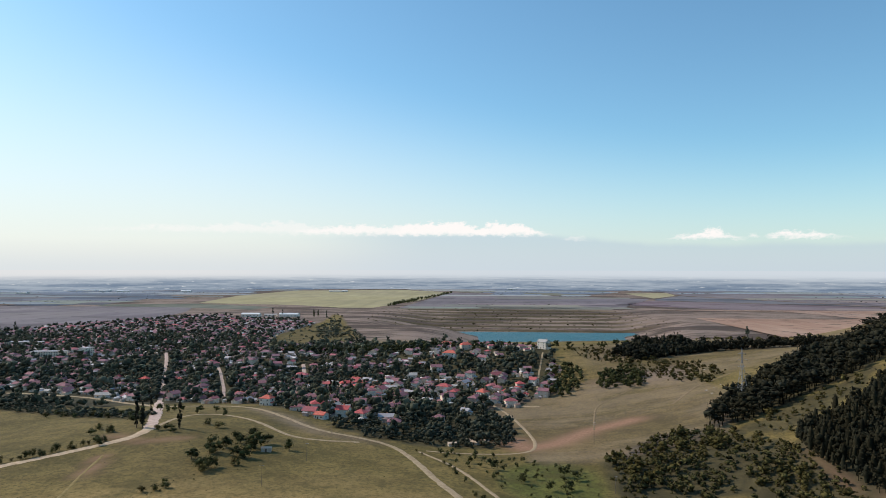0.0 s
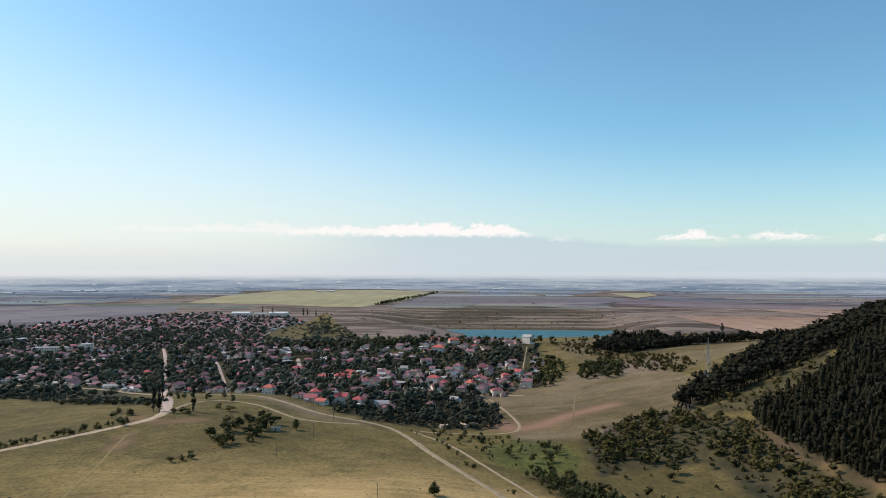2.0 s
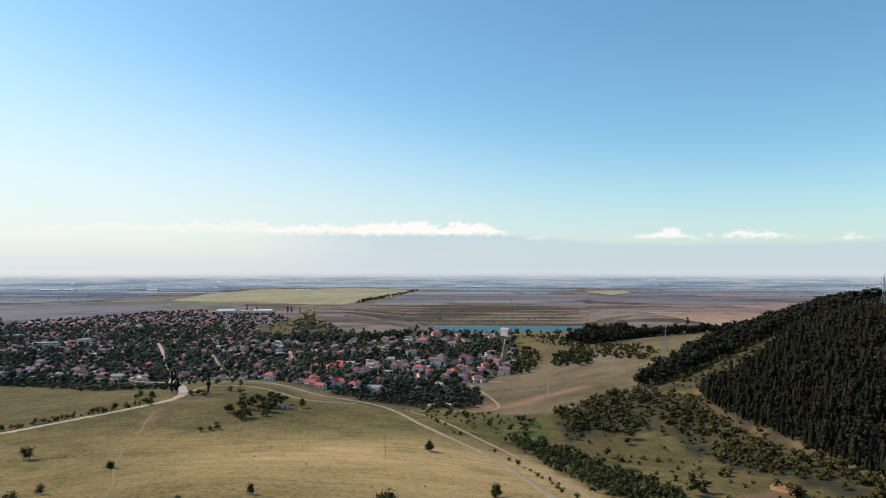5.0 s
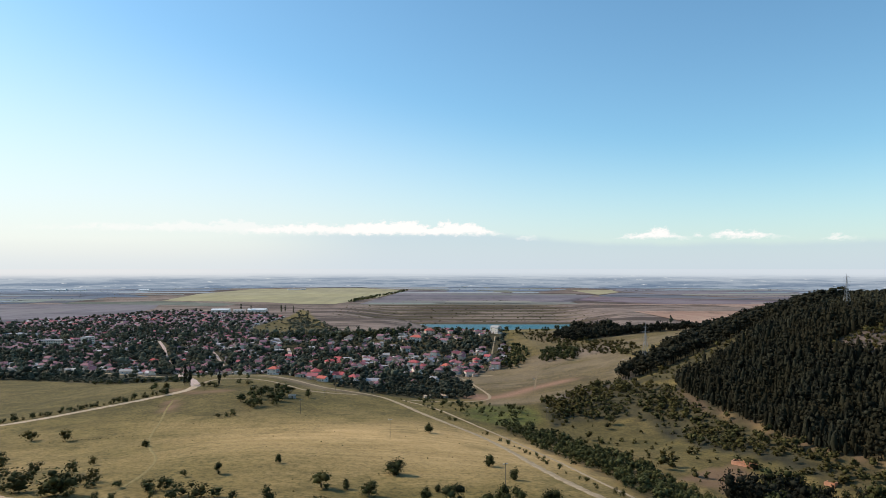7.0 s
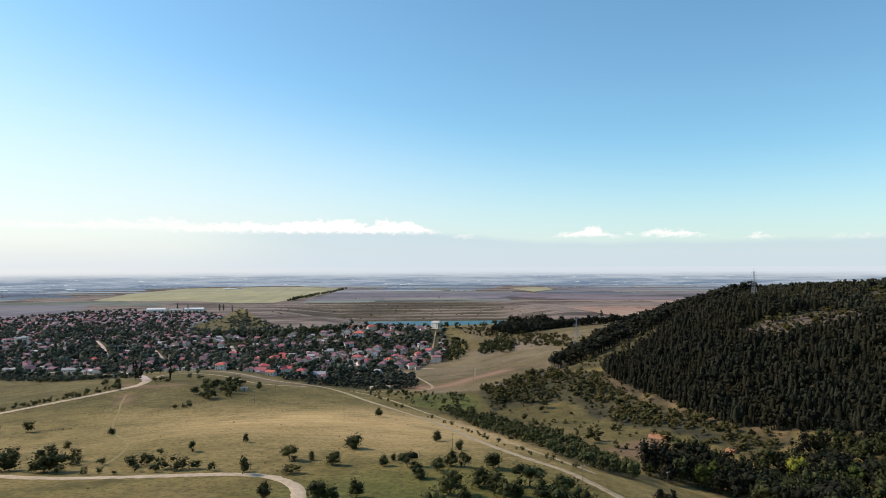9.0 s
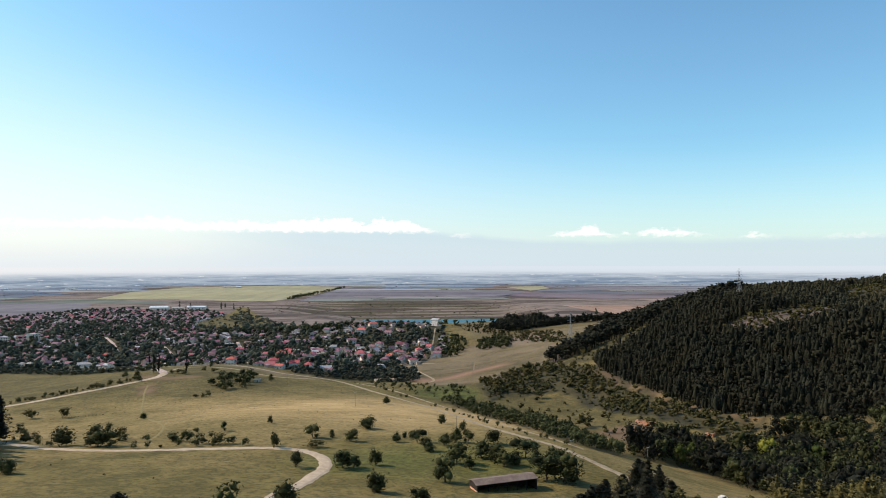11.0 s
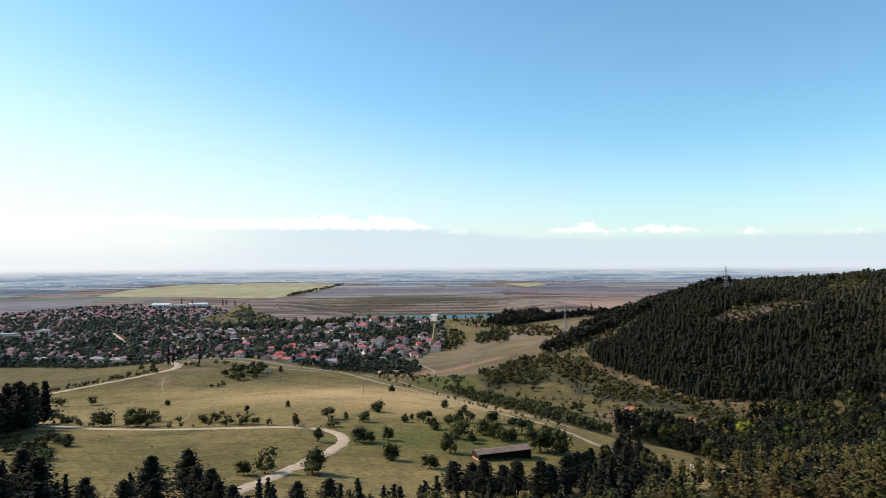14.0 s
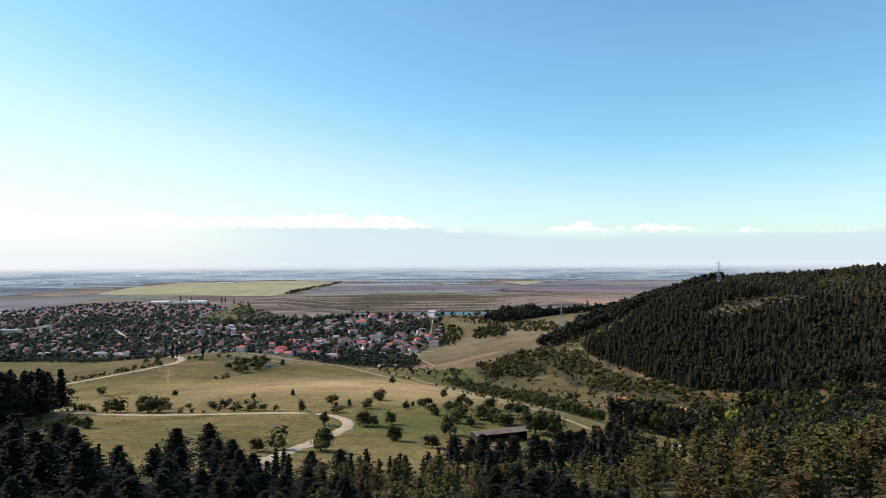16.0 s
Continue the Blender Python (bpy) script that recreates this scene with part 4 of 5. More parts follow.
verge_row([(-300, 268), (-262, 316), (-228, 350), (-206, 376)], 3.4, 3, (-4, 4), 5.4, 0.95)
verge_row([(-192, 130), (-150, 79), (-121, 67), (-80, 68), (-50, 71)], 6.5, 4, (1, 5), 4.6, 0.85)
verge_row([(18, 290), (36, 235), (46, 190), (58, 115), (72, 82)], 7, 5, (6, 2), 3.4, 0.75)
verge_row([(-40, 425), (-15, 385), (7, 310)], 9, 6, (7, 2), 3.4, 0.7)
for k, (x, y) in enumerate([(-331, 501), (-331, 515), (-303, 494), (-286, 491), (-260, 466), (-230, 398), (-223, 405), (-231, 447), (-232, 461), (-251, 523), (-263, 489), (-318, 505), (-274, 480), (-244, 470), (-215, 430), (-160, 425), (-172, 432)]):
    bush(x, y, 6.5 + (k * 5 % 4), 5.0 + (k * 3 % 3), k)
CLUSTER = [(-136, 340), (-142, 366), (-138, 380), (-126, 364), (-127, 386), (-132, 408), (-140, 400), (-119, 396), (-103, 388), (-134, 392), (-146, 352), (-122, 376)]
for k, (x, y) in enumerate(CLUSTER):
    tree(x, y, 6.5 + (k % 4), 5.5 + (k % 3), NEAR_BROAD[k % 6], M['leaf'], 'dark leafy tree in a clump by the hut', 340 + k, 0.12, 'trees by the hut')
for k in range(9):
    tree(-252 + 9 * k + (k % 3) * 3, 500 - 4 * k + (k % 2) * 9, 6, 6.5, FAR_BROAD[k % 6], M["leaf"], "leafy tree on the edge of the village", 300 + k, 0.15, "trees by the village edge")


def poplar(x, y, h, k):
    ob = empty("poplar", x, y, 50 * k, "tall narrow dark poplar", "poplar", "poplars", 0.2)
    part("trunk", rod((0, 0, 0), (0, 0, h * 0.5), 0.3, 0.12), M["bark"], ob)
    tiers = [(0.24, 0.5, 0.02), (0.26, 0.5, 0.26), (0.2, 0.42, 0.54), (0.11, 0.26, 0.76)]
    wide = 1.0 if y < 800 else 1.5
    crown = [FAR_BROAD[(k + i) % 6] for i in range(4)]
    part("crown", joined([(v * [h * w * wide, h * w * wide, h * d] + [0, 0, h * z], f) for (v, f), (w, d, z) in zip(crown, tiers)]), M["pine"] if y < 800 else M["hazed_leaf"], ob)


for k, (x, y, h) in enumerate([(-212, 417, 19), (-207, 415, 17), (-183, 416, 18), (-239, 488, 15), (-203, 720, 16), (-190, 720, 17), (-135, 622, 17), (-141, 632, 15), (-52, 600, 16), (-150, 700, 15), (-156, 712, 14), (-560, 1830, 20), (-470, 1820, 22), (-462, 1835, 20), (-430, 1800, 20),
                              (443, 1180, 26), (-1000, 1330, 20), (-960, 1325, 20), (-130, 690, 15), (20, 720, 12), (-610, 1900, 22)]):
    poplar(x, y, h, k)

# ---- foreground forest: the nearest trees one by one, the rest as one wood ----
TALL_PINES = [(-106, -90, 13), (-96, -100, 13), (-99, -82, 11.5), (-90, -94, 10.5), (-92, -118, 11), (-84, -122, 11), (-100, -108, 12), (-61.7, -77, 12.8), (-67.6, -87, 12.3), (-76.4, -102, 9.7),
              (-74, -128, 13.5), (-53, -90, 10.2), (-70, -98, 8.6), (-64, -97, 8.8), (-58, -84, 9.6), (-50, -97, 8.6), (-46, -101, 8.4), (-33, -92, 8.1), (-26, -88, 8.4)]
DARK_TREES = [(54, -31, 9), (60, -42, 9.5), (66, -47, 9), (74, -35, 9.5), (81, -19, 9.5), (71, -5, 8.5), (76, -12, 9.5), (87, 4, 9), (88, 20, 9), (80, 8, 9), (90, 31, 8), (66, -22, 9), (70, -28, 9.5), (62, -14, 8.5), (58, -22, 8.5), (74, -50, 9), (68, -60, 9.5),
              (6, -69, 11), (12, -64, 10), (14, -73, 12), (20, -68, 10), (25, -64, 11), (29, -74, 12), (34, -66, 10), (41, -58, 12), (47, -46, 11)]
ROAD_LINE = [[(-27, 40), (-31, 14), (-38, -10), (-45, -38), (-53, -70), (-72, -130)]]
front = scattered(FRONT_WOOD, 6.7, 83, lambda x, y: (y > -170) & (np.abs(x + 10) < 30 + 0.68 * (y + 290)))
front = front[off_lines(ROAD_LINE, front[:, 0], front[:, 1]) > 6]
front = front[[min(math.hypot(q[0] - a, q[1] - b) for a, b, c in TALL_PINES + DARK_TREES) > 4.5 for q in front]]
edge = off_lines([FRONT_WOOD[1:-1]], front[:, 0], front[:, 1])
front = front[np.random.default_rng(12).uniform(size=len(front)) < np.where(front[:, 0] < 10, 0.85, 0.5) + 0.5 * smooth(6, 34, edge)]
inner = (front[:, 0] >= -110) & (front[:, 0] <= 125)
close, beside = front[inner], front[~inner]


def tall(x, y):
    """Usual tree height on the near slope: low growth below the meadow, tall trees at one side."""
    return 8.0 + 2.6 * smooth(30, 62, x) + 5.0 * (1 - smooth(-118, -84, x)) - 0.8 * smooth(-105, -60, y) * (1 - smooth(30, 60, x))


def leafy(x, y):
    return x > -30 and (noise.noise((x * 0.03, y * 0.03, 9.0)) > -0.12 or y > -80) and not (x > 82 and y > -10) and not (x < 62 and y > -98)


protos = {}


def forest_tree(x, y, broad, h, k):
    key = (broad, k % 6)
    if key not in protos:
        protos[key] = tree(x, y, 16.5 if broad else 25.0, 12.0 if broad else 13.0, OPEN_PINES[k % 6] if broad else NEAR_PINES[k % 6], (M["russet"] if k % 6 in (2, 5) else M["olive"]) if broad else M["pine"],
                           ("russet-brown" if k % 6 in (2, 5) else "olive-brown") + " pine with an open crown on the near slope" if broad else "dark green pine on the near slope", 400 + k, 0.12, "forest on the near slope")
        protos[key].name = "pine_tree"
    else:
        copy_thing(protos[key], at(x, y, 77 * k, 0.15) @ Matrix.Scale(h / (12.0 if broad else 13.0), 4))


for k, (x, y, h) in enumerate(TALL_PINES + DARK_TREES):
    forest_tree(x, y, False, h, k)
for k, (x, y) in enumerate(close[:262]):
    open_crown = leafy(x, y)
    if not (open_crown and k % 4 == 0):
        forest_tree(x, y, open_crown, float(tall(x, y)) * (0.8 + 0.4 * ((k * 37) % 11) / 10) * (1.2 if open_crown else 1.0), k)
beside = np.concatenate([beside, close[262:]])
mask = np.array([leafy(*q) or q[0] > 150 for q in beside])


def stand(q, seed, wide):
    h = tall(q[:, 0], q[:, 1]) * np.random.default_rng(seed).uniform(0.8, 1.2, len(q))
    return np.c_[q, land(q[:, 0], q[:, 1]) - 0.3, h * wide, h]


scatter_mesh("pine_forest", MID_PINES, stand(beside[~mask], 84, 1.25), M["pine"], "dark pine wood on the near hillside", "forest", 85)
scatter_mesh("woodland", OPEN_MID, stand(beside[mask], 86, 1.35), M["olive"], "olive-brown pine wood on the near hillside", "woodland", 87)
behind = scattered(FRONT_WOOD, 10.5, 88, lambda x, y: ((y <= -170) | (np.abs(x + 10) >= 30 + 0.68 * (y + 290))) & (np.hypot(x + 10, y + 250) > 30))
scatter_mesh("pine_forest", FAR_PINES, stand(behind, 89, 1.3), M["pine"], "dark pine wood on the upper hillside", "forest", 90)
tree(205, 140, 11, 15, NEAR_BROAD[1], material("yellow_leaves", leaves((0.2, 0.2, 0.03), (0.42, 0.4, 0.05)), 0.7, 0.15), "yellow-green tree standing out in the dark wood", 500, 0.15)


M["fresh"] = material("fresh_leaves", leaves((0.03, 0.045, 0.012), (0.085, 0.105, 0.03)), 0.8, 0.05)
for k, (x, y, w, h) in enumerate([(150, 128, 9, 10), (162, 140, 8, 9), (166, 133, 9, 10), (174, 152, 7, 8), (217, 112, 9, 10), (210, 120, 8, 9), (224, 118, 8, 8), (152, 150, 8, 8), (240, 96, 9, 10), (262, 118, 8, 9)]):
    tree(x, y, w * 1.15, h * 1.45, NEAR_BROAD[k % 6], M["fresh"], "round bright green tree in the dark wood", 520 + k, 0.12, "bright trees in the valley wood")


# ---- buildings ----
M["glass"] = material("window_glass", plain((0.03, 0.035, 0.04)), 0.15, 0.5)
M["frame"] = material("white_frame", plain((0.7, 0.69, 0.66)), 0.5, 0.3)
M["wood"] = material("door_wood", plain((0.16, 0.1, 0.06)), 0.7, 0.2)
M["brick"] = material("orange_brick", dirt_look((0.58, 0.25, 0.13), (0.68, 0.36, 0.22)), 0.9, 0.15)
M["white"] = material("white_wall", plain((0.8, 0.72, 0.62)), 0.9, 0.1)
M["sheet"] = material("grey_roof_sheet", plain((0.42, 0.39, 0.4)), 0.6, 0.3)
M["old_sheet"] = material("weathered_roof_sheet", dirt_look((0.17, 0.118, 0.092), (0.26, 0.19, 0.152)), 0.95, 0.05)
M["warm_sheet"] = material("sunbleached_sheet", plain((0.62, 0.46, 0.34)), 0.9, 0.05)
M["pale_sheet"] = material("pale_roof_sheet", plain((0.45, 0.42, 0.39)), 0.8, 0.15)
# boards coloured near black to give the shade inside the open shed
M["shade_wood"] = material("shade_boards", plain((0.045, 0.035, 0.028)), 0.9, 0.1)
M["steel"] = material("galvanised_steel", plain((0.35, 0.36, 0.37)), 0.5, 0.4)
M["pole_wood"] = material("weathered_wood", plain((0.2, 0.16, 0.12)), 0.9, 0.1)


def slab(profile, y0, y1):
    """A side profile drawn out across its width."""
    n = len(profile)
    v = [(x, y0, z) for x, z in profile] + [(x, y1, z) for x, z in profile]
    return np.array(v), [tuple(range(n)), tuple(range(2 * n - 1, n - 1, -1))] + [(i, n + i, n + (i + 1) % n, (i + 1) % n) for i in range(n)]


def gable(w, d, h, rise, over=0.5, thick=0.22):
    """Two roof slabs on a ridge along x."""
    x, y = w / 2 + over, d / 2 + over
    drop = rise * over / (d / 2)
    pr = [(-y, h - drop), (0, h + rise), (y, h - drop), (y, h - drop + thick), (0, h + rise + thick), (-y, h - drop + thick)]
    v = [(s * x, a, b) for s in (-1, 1) for a, b in pr]
    return np.array(v), [(0, 5, 4, 1), (1, 4, 3, 2), (6, 7, 10, 11), (7, 8, 9, 10), (5, 11, 10, 4), (4, 10, 9, 3), (0, 1, 7, 6), (1, 2, 8, 7), (0, 6, 11, 5), (2, 3, 9, 8)]


def hip(w, d, h, rise, over=0.5, thick=0.22):
    x, y, k = w / 2 + over, d / 2 + over, max(0.3, (w - d) / 2 + 0.2)
    low = [(-x, -y), (x, -y), (x, y), (-x, y)]
    z = h - 0.2
    v = [(a, b, z) for a, b in low] + [(a, b, z + thick) for a, b in low] + [(-k, 0, h + rise + thick), (k, 0, h + rise + thick)]
    return np.array(v), [(3, 2, 1, 0), (0, 1, 5, 4), (1, 2, 6, 5), (2, 3, 7, 6), (3, 0, 4, 7), (4, 5, 9, 8), (5, 6, 9), (6, 7, 8, 9), (7, 4, 8)]


def walls(w, d, h, rise=0.0):
    x, y = w / 2, d / 2
    v = [(-x, -y, -1.5), (x, -y, -1.5), (x, y, -1.5), (-x, y, -1.5), (-x, -y, h), (x, -y, h), (x, y, h), (-x, y, h)]
    f = [(3, 2, 1, 0), (0, 1, 5, 4), (2, 3, 7, 6)]
    if rise:
        v += [(-x, 0, h + rise), (x, 0, h + rise)]
        f += [(1, 2, 6, 9, 5), (3, 0, 4, 8, 7), (4, 5, 9, 8), (6, 7, 8, 9)]
    else:
        f += [(1, 2, 6, 5), (3, 0, 4, 7), (4, 5, 6, 7)]
    return np.array(v, float), f


def house(x, y, turn, w, d, floors, roof, label, wall_mat, roof_mat, seed, fine=False, group="village houses"):
    rng = np.random.default_rng(seed)
    ob = empty("house", x, y, turn, label, "house", group)
    h, rise = 2.9 * floors + 0.5, d * rng.uniform(0.24, 0.32)
    part("wall", walls(w, d, h, rise if roof == "gable" else 0), wall_mat, ob)
    part("roof", gable(w, d, h, rise) if roof == "gable" else hip(w, d, h, rise), roof_mat, ob)
    cx = rng.uniform(-0.3, 0.3) * w
    part("chimney", box(cx - 0.35, cx + 0.35, d * 0.12, d * 0.12 + 0.6, h, h + rise + 0.9), M["brick"], ob)
    part("door", box(-w * 0.08 - 0.5, -w * 0.08 + 0.5, -d / 2 - 0.05, -d / 2 + 0.02, 0, 2.1), M["wood"], ob)
    if rng.uniform() < 0.65:
        s = rng.choice([-1, 1])
        x0, x1 = sorted((s * w / 2, s * (w / 2 + rng.uniform(2.2, 3.8))))
        y0, y1, top = -d * rng.uniform(0.3, 0.5), d * rng.uniform(0.1, 0.35), rng.uniform(2.2, 2.7)
        part("annex", box(x0, x1, y0, y1, -1.5, top), wall_mat, ob)
        hi, lo = (x0, x1 + 0.35) if s > 0 else (x1, x0 - 0.35)
        part("annex_roof", slab([(hi, top + 0.75), (lo, top - 0.05), (lo, top + 0.1), (hi, top + 0.9)], y0 - 0.3, y1 + 0.3), M["sheet"] if rng.uniform() < 0.4 else roof_mat, ob)
    for fl in range(floors):
        for s in (-0.33, 0.27):
            for side in (-1, 1):
                yw, z = side * d / 2, 2.9 * fl + 1.1
                frame_ob = part("window", box(s * w - 0.65, s * w + 0.65, min(yw, yw + side * 0.06), max(yw, yw + side * 0.06), z, z + 1.35), M["frame"], ob)
                if fine:
                    part("pane", box(s * w - 0.53, s * w + 0.53, min(yw, yw + side * 0.09), max(yw, yw + side * 0.09), z + 0.12, z + 1.23), M["glass"], frame_ob)
        xw, z = w / 2, 2.9 * fl + 1.1
        frame_ob = part("window", box(xw, xw + 0.06, -0.6, 0.6, z, z + 1.3), M["glass"], ob)
    return ob


for q in (
    (-173, 556, -14, 10, 8, 2, "hip", "two-storey house with an orange-red tiled roof", M["white"], M["red_tile"], 1, True),
    (-143, 586, 10, 14, 9, 2, "hip", "broad house with a dull red tiled roof", M["plaster"], M["tile"], 2, True),
    (-111, 494, -20, 8.5, 7, 1, "gable", "small white house with a bright red roof", M["white"], M["red_tile"], 3, True),
    (-58, 506, 5, 10, 7, 1, "hip", "low house with a bright red roof among trees", M["white"], M["tile"], 4, True),
    (6, 684, -40, 10, 9, 2, "hip", "white house with a red roof at the pasture edge", M["white"], M["red_tile"], 5, True),
    (-97, 574, 0, 10, 8, 2, "gable", "red-roofed house in a leafy garden", M["plaster"], M["tile"], 6, True),
    (60, 735, -35, 9, 8, 2, "gable", "pale two-storey house with brown roof", M["white"], M["tile"], 7, True),
    (83, 905, -42, 14, 10, 3, "gable", "tall white building with a pale pitched roof", M["white"], M["pale_sheet"], 8, True),
    (-54, 1017, 10, 16, 11, 2, "hip", "large house with an orange-red roof", M["plaster"], M["red_tile"], 9, True),
    (-242, 592, 0, 11, 7, 1, "hip", "low house with a dark red roof by the street", M["plaster"], M["tile"], 10, True),
    (-357, 630, 8, 20, 7, 1, "gable", "long low white building with a grey roof", M["white"], M["pale_sheet"], 11, True),
    (-303, 640, -15, 10, 7, 1, "gable", "old house with a weathered tiled roof", M["plaster"], M["tile"], 12, True),
    (-20, 900, 20, 14, 9, 2, "hip", "orange-roofed house near the pit lake", M["plaster"], M["red_tile"], 13, True),
    (-84, 530, 12, 9, 7, 1, "gable", "small house with a weathered red roof among trees", M["plaster"], M["tile"], 14, True),
    (-28, 556, -12, 8, 7, 1, "hip", "low house with a dull red roof in the leafy gully", M["plaster"], M["tile"], 15, True),
    (-66, 566, 25, 9, 7, 2, "gable", "tall narrow house with a brown tiled roof", M["plaster"], M["tile"], 16, True),
    (-8, 604, -30, 8, 6, 1, "gable", "small pale house with a grey roof near the path", M["plaster"], M["sheet"], 17, True),
    (-38, 863, -18, 18, 11, 2, "hip", "large pale building with a red roof near the pit lake", M["white"], M["red_tile"], 18, True),
    (-51, 803, 14, 13, 9, 2, "gable", "pale two-storey house with a red roof", M["white"], M["tile"], 19, True),
    (4, 840, -30, 12, 9, 2, "gable", "white gabled house with a weathered roof", M["white"], M["tile"], 20, True),
    (-79, 781, 6, 15, 8, 1, "gable", "long low pale house with a grey roof", M["white"], M["pale_sheet"], 21, True)):
    house(*q)
PROTO, FAR_PROTO = [], []
for k, (w, d, fl, roof, mat, label) in enumerate([(9, 8, 2, "hip", "tile", "village house with a red tiled hip roof"), (11, 8, 1, "gable", "tile", "single-storey village house with a red tiled roof"),
                                                  (10, 9, 2, "gable", "tile", "two-storey village house with a red tiled roof"), (12, 7, 1, "gable", "sheet", "low outbuilding with a grey sheet roof"),
                                                  (8, 7, 1, "hip", "tile", "small village house with a weathered red roof"), (14, 9, 2, "hip", "tile", "wide village house with a red roof"),
                                                  (9, 6, 1, "gable", "pale_sheet", "small building with a pale sheet roof")]):
    x, y = lots[k]
    PROTO.append(house(x, y, -20 + 7 * k, w, d, fl, roof, label, M["plaster"], M[mat], 30 + k))
    h, rise = 2.9 * fl + 0.5, d * 0.28
    FAR_PROTO.append((walls(w, d, h, rise if roof == "gable" else 0), gable(w, d, h, rise) if roof == "gable" else hip(w, d, h, rise), mat))
pick = np.random.default_rng(31).choice(7, len(lots), p=[0.2, 0.22, 0.2, 0.09, 0.14, 0.08, 0.07])
turns = np.random.default_rng(32).choice([-24, 66, -18, 72, 20], len(lots))
for k in range(7, near_count):
    copy_thing(PROTO[pick[k]], at(lots[k][0], lots[k][1], float(turns[k]) + (k % 9) - 4) @ Matrix.Scale((0.64 + 0.055 * (k * 5 % 7)) * (1.18 if lots[k][0] > -120 and lots[k][1] > 640 else 1.0), 4))


def island_plaster(t, p, pos):
    c = t.mix(t.ramp(island(t), 0.3, 1.0), (0.78, 0.64, 0.5), (0.4, 0.3, 0.24))
    t.put(t.mix(t.ramp(t.noise(pos, 0.5, 4.0), 0.4, 0.75, 0.0, 0.4), c, (0.36, 0.3, 0.25)), p.inputs["Base Color"])


def mixed_sheet(t, p, pos):
    r = island(t)
    c = t.mix(t.ramp(r, 0.0, 0.45), (0.3, 0.17, 0.14), (0.34, 0.31, 0.31))
    c = t.mix(t.ramp(r, 0.55, 0.8), c, (0.7, 0.66, 0.63))
    t.put(t.mix(t.ramp(t.noise(pos, 1.1, 4.0), 0.4, 0.75, 0.0, 0.5), c, (0.13, 0.1, 0.09)), p.inputs["Base Color"])


M["far_plaster"] = material("far_plaster", island_plaster, 0.9, 0.2)
M["pale_roof"] = material("pale_hall_roof", plain((0.75, 0.75, 0.74)), 0.6, 0.3)
M["mixed_sheet"] = material("mixed_roof_sheet", mixed_sheet, 0.7, 0.25)


def outbuildings(some):
    """Small sheds and lean-tos in the yards, one to three by each house, joined."""
    rng = np.random.default_rng(41)
    parts, slots = [], []
    for k, (hx, hy) in enumerate(some):
        for _ in range(rng.integers(1, 4)):
            a, d = rng.uniform(0, 6.28), rng.uniform(7.5, 11.0)
            x, y = hx + math.cos(a) * d, hy + math.sin(a) * d
            if off_lines(STREETS, np.array([x]), np.array([y]))[0] < 6:
                continue
            w, h, turn = rng.uniform(3.0, 6.5), rng.uniform(2.1, 3.2), radians(float(turns[k]) + rng.choice([0, 90]))
            m = np.array([[math.cos(turn), math.sin(turn), 0], [-math.sin(turn), math.cos(turn), 0], [0, 0, 1]])
            for vf, slot in ((walls(w, w * 0.7, h, 0.5), 0), (gable(w, w * 0.7, h, 0.5, 0.3, 0.14), 1)):
                parts.append((vf[0] @ m + [x, y, float(land(x, y)[0])], vf[1]))
                slots += [slot] * len(vf[1])
    v, f = joined(parts)
    ob = mesh_object("outbuildings", v, f, M["far_plaster"])
    ob.data.materials.append(M["mixed_sheet"])
    ob.data.polygons.foreach_set("material_index", slots)
    tagged(ob, "small garden sheds with rusty and grey roofs", "sheds", kind="stuff")


outbuildings(lots)


def far_houses(some):
    """The houses at the far end of the village, joined."""
    parts, slots = [], []
    for k, (x, y) in enumerate(some):
        wall, roof, mat = FAR_PROTO[pick[k]]
        a = radians(float(turns[k]) + k % 9)
        m = np.array([[math.cos(a), math.sin(a), 0], [-math.sin(a), math.cos(a), 0], [0, 0, 1]])
        size = 0.66 + 0.06 * (k * 5 % 7)
        for vf, slot in ((wall, 0), (roof, 1 if mat == "tile" else 2)):
            parts.append((vf[0] * [size, size, size * 0.82] @ m + [x, y, float(land(x, y)[0])], vf[1]))
            slots += [slot] * len(vf[1])
    v, f = joined(parts)
    ob = mesh_object("far_houses", v, f, M["far_plaster"])
    ob.data.materials.append(M["far_tile"])
    ob.data.materials.append(M["sheet"])
    ob.data.polygons.foreach_set("material_index", slots)
    tagged(ob, "far village houses with dull red and grey roofs", "houses", kind="stuff")


far_houses(lots[near_count:])


def barn(x, y, turn, w, d, h, label, roof_mat):
    ob = empty("barn", x, y, turn, label, "barn", "farm buildings")
    part("wall", walls(w, d, h, 3.0), M["white"], ob)
    part("roof", gable(w, d, h, 3.0, 0.8, 0.3), roof_mat, ob)
    for k in range(int(w // 10)):
        part("window", box(-w / 2 + 4 + 10 * k, -w / 2 + 7 + 10 * k, -d / 2 - 0.1, -d / 2, 2, 3.6), M["glass"], ob)


barn(-647, 1830, 2, 50, 24, 7, "long white farm building with a pale roof", M["pale_roof"])
barn(-543, 1836, 2, 52, 24, 7, "long farm hall with a bright pale roof", M["pale_roof"])
barn(-598, 1846, 2, 34, 12, 4, "low white farm building", M["pale_sheet"])
barn(640, 1300, 10, 16, 10, 5, "old stone building beside a tall dark tree", M["tile"])


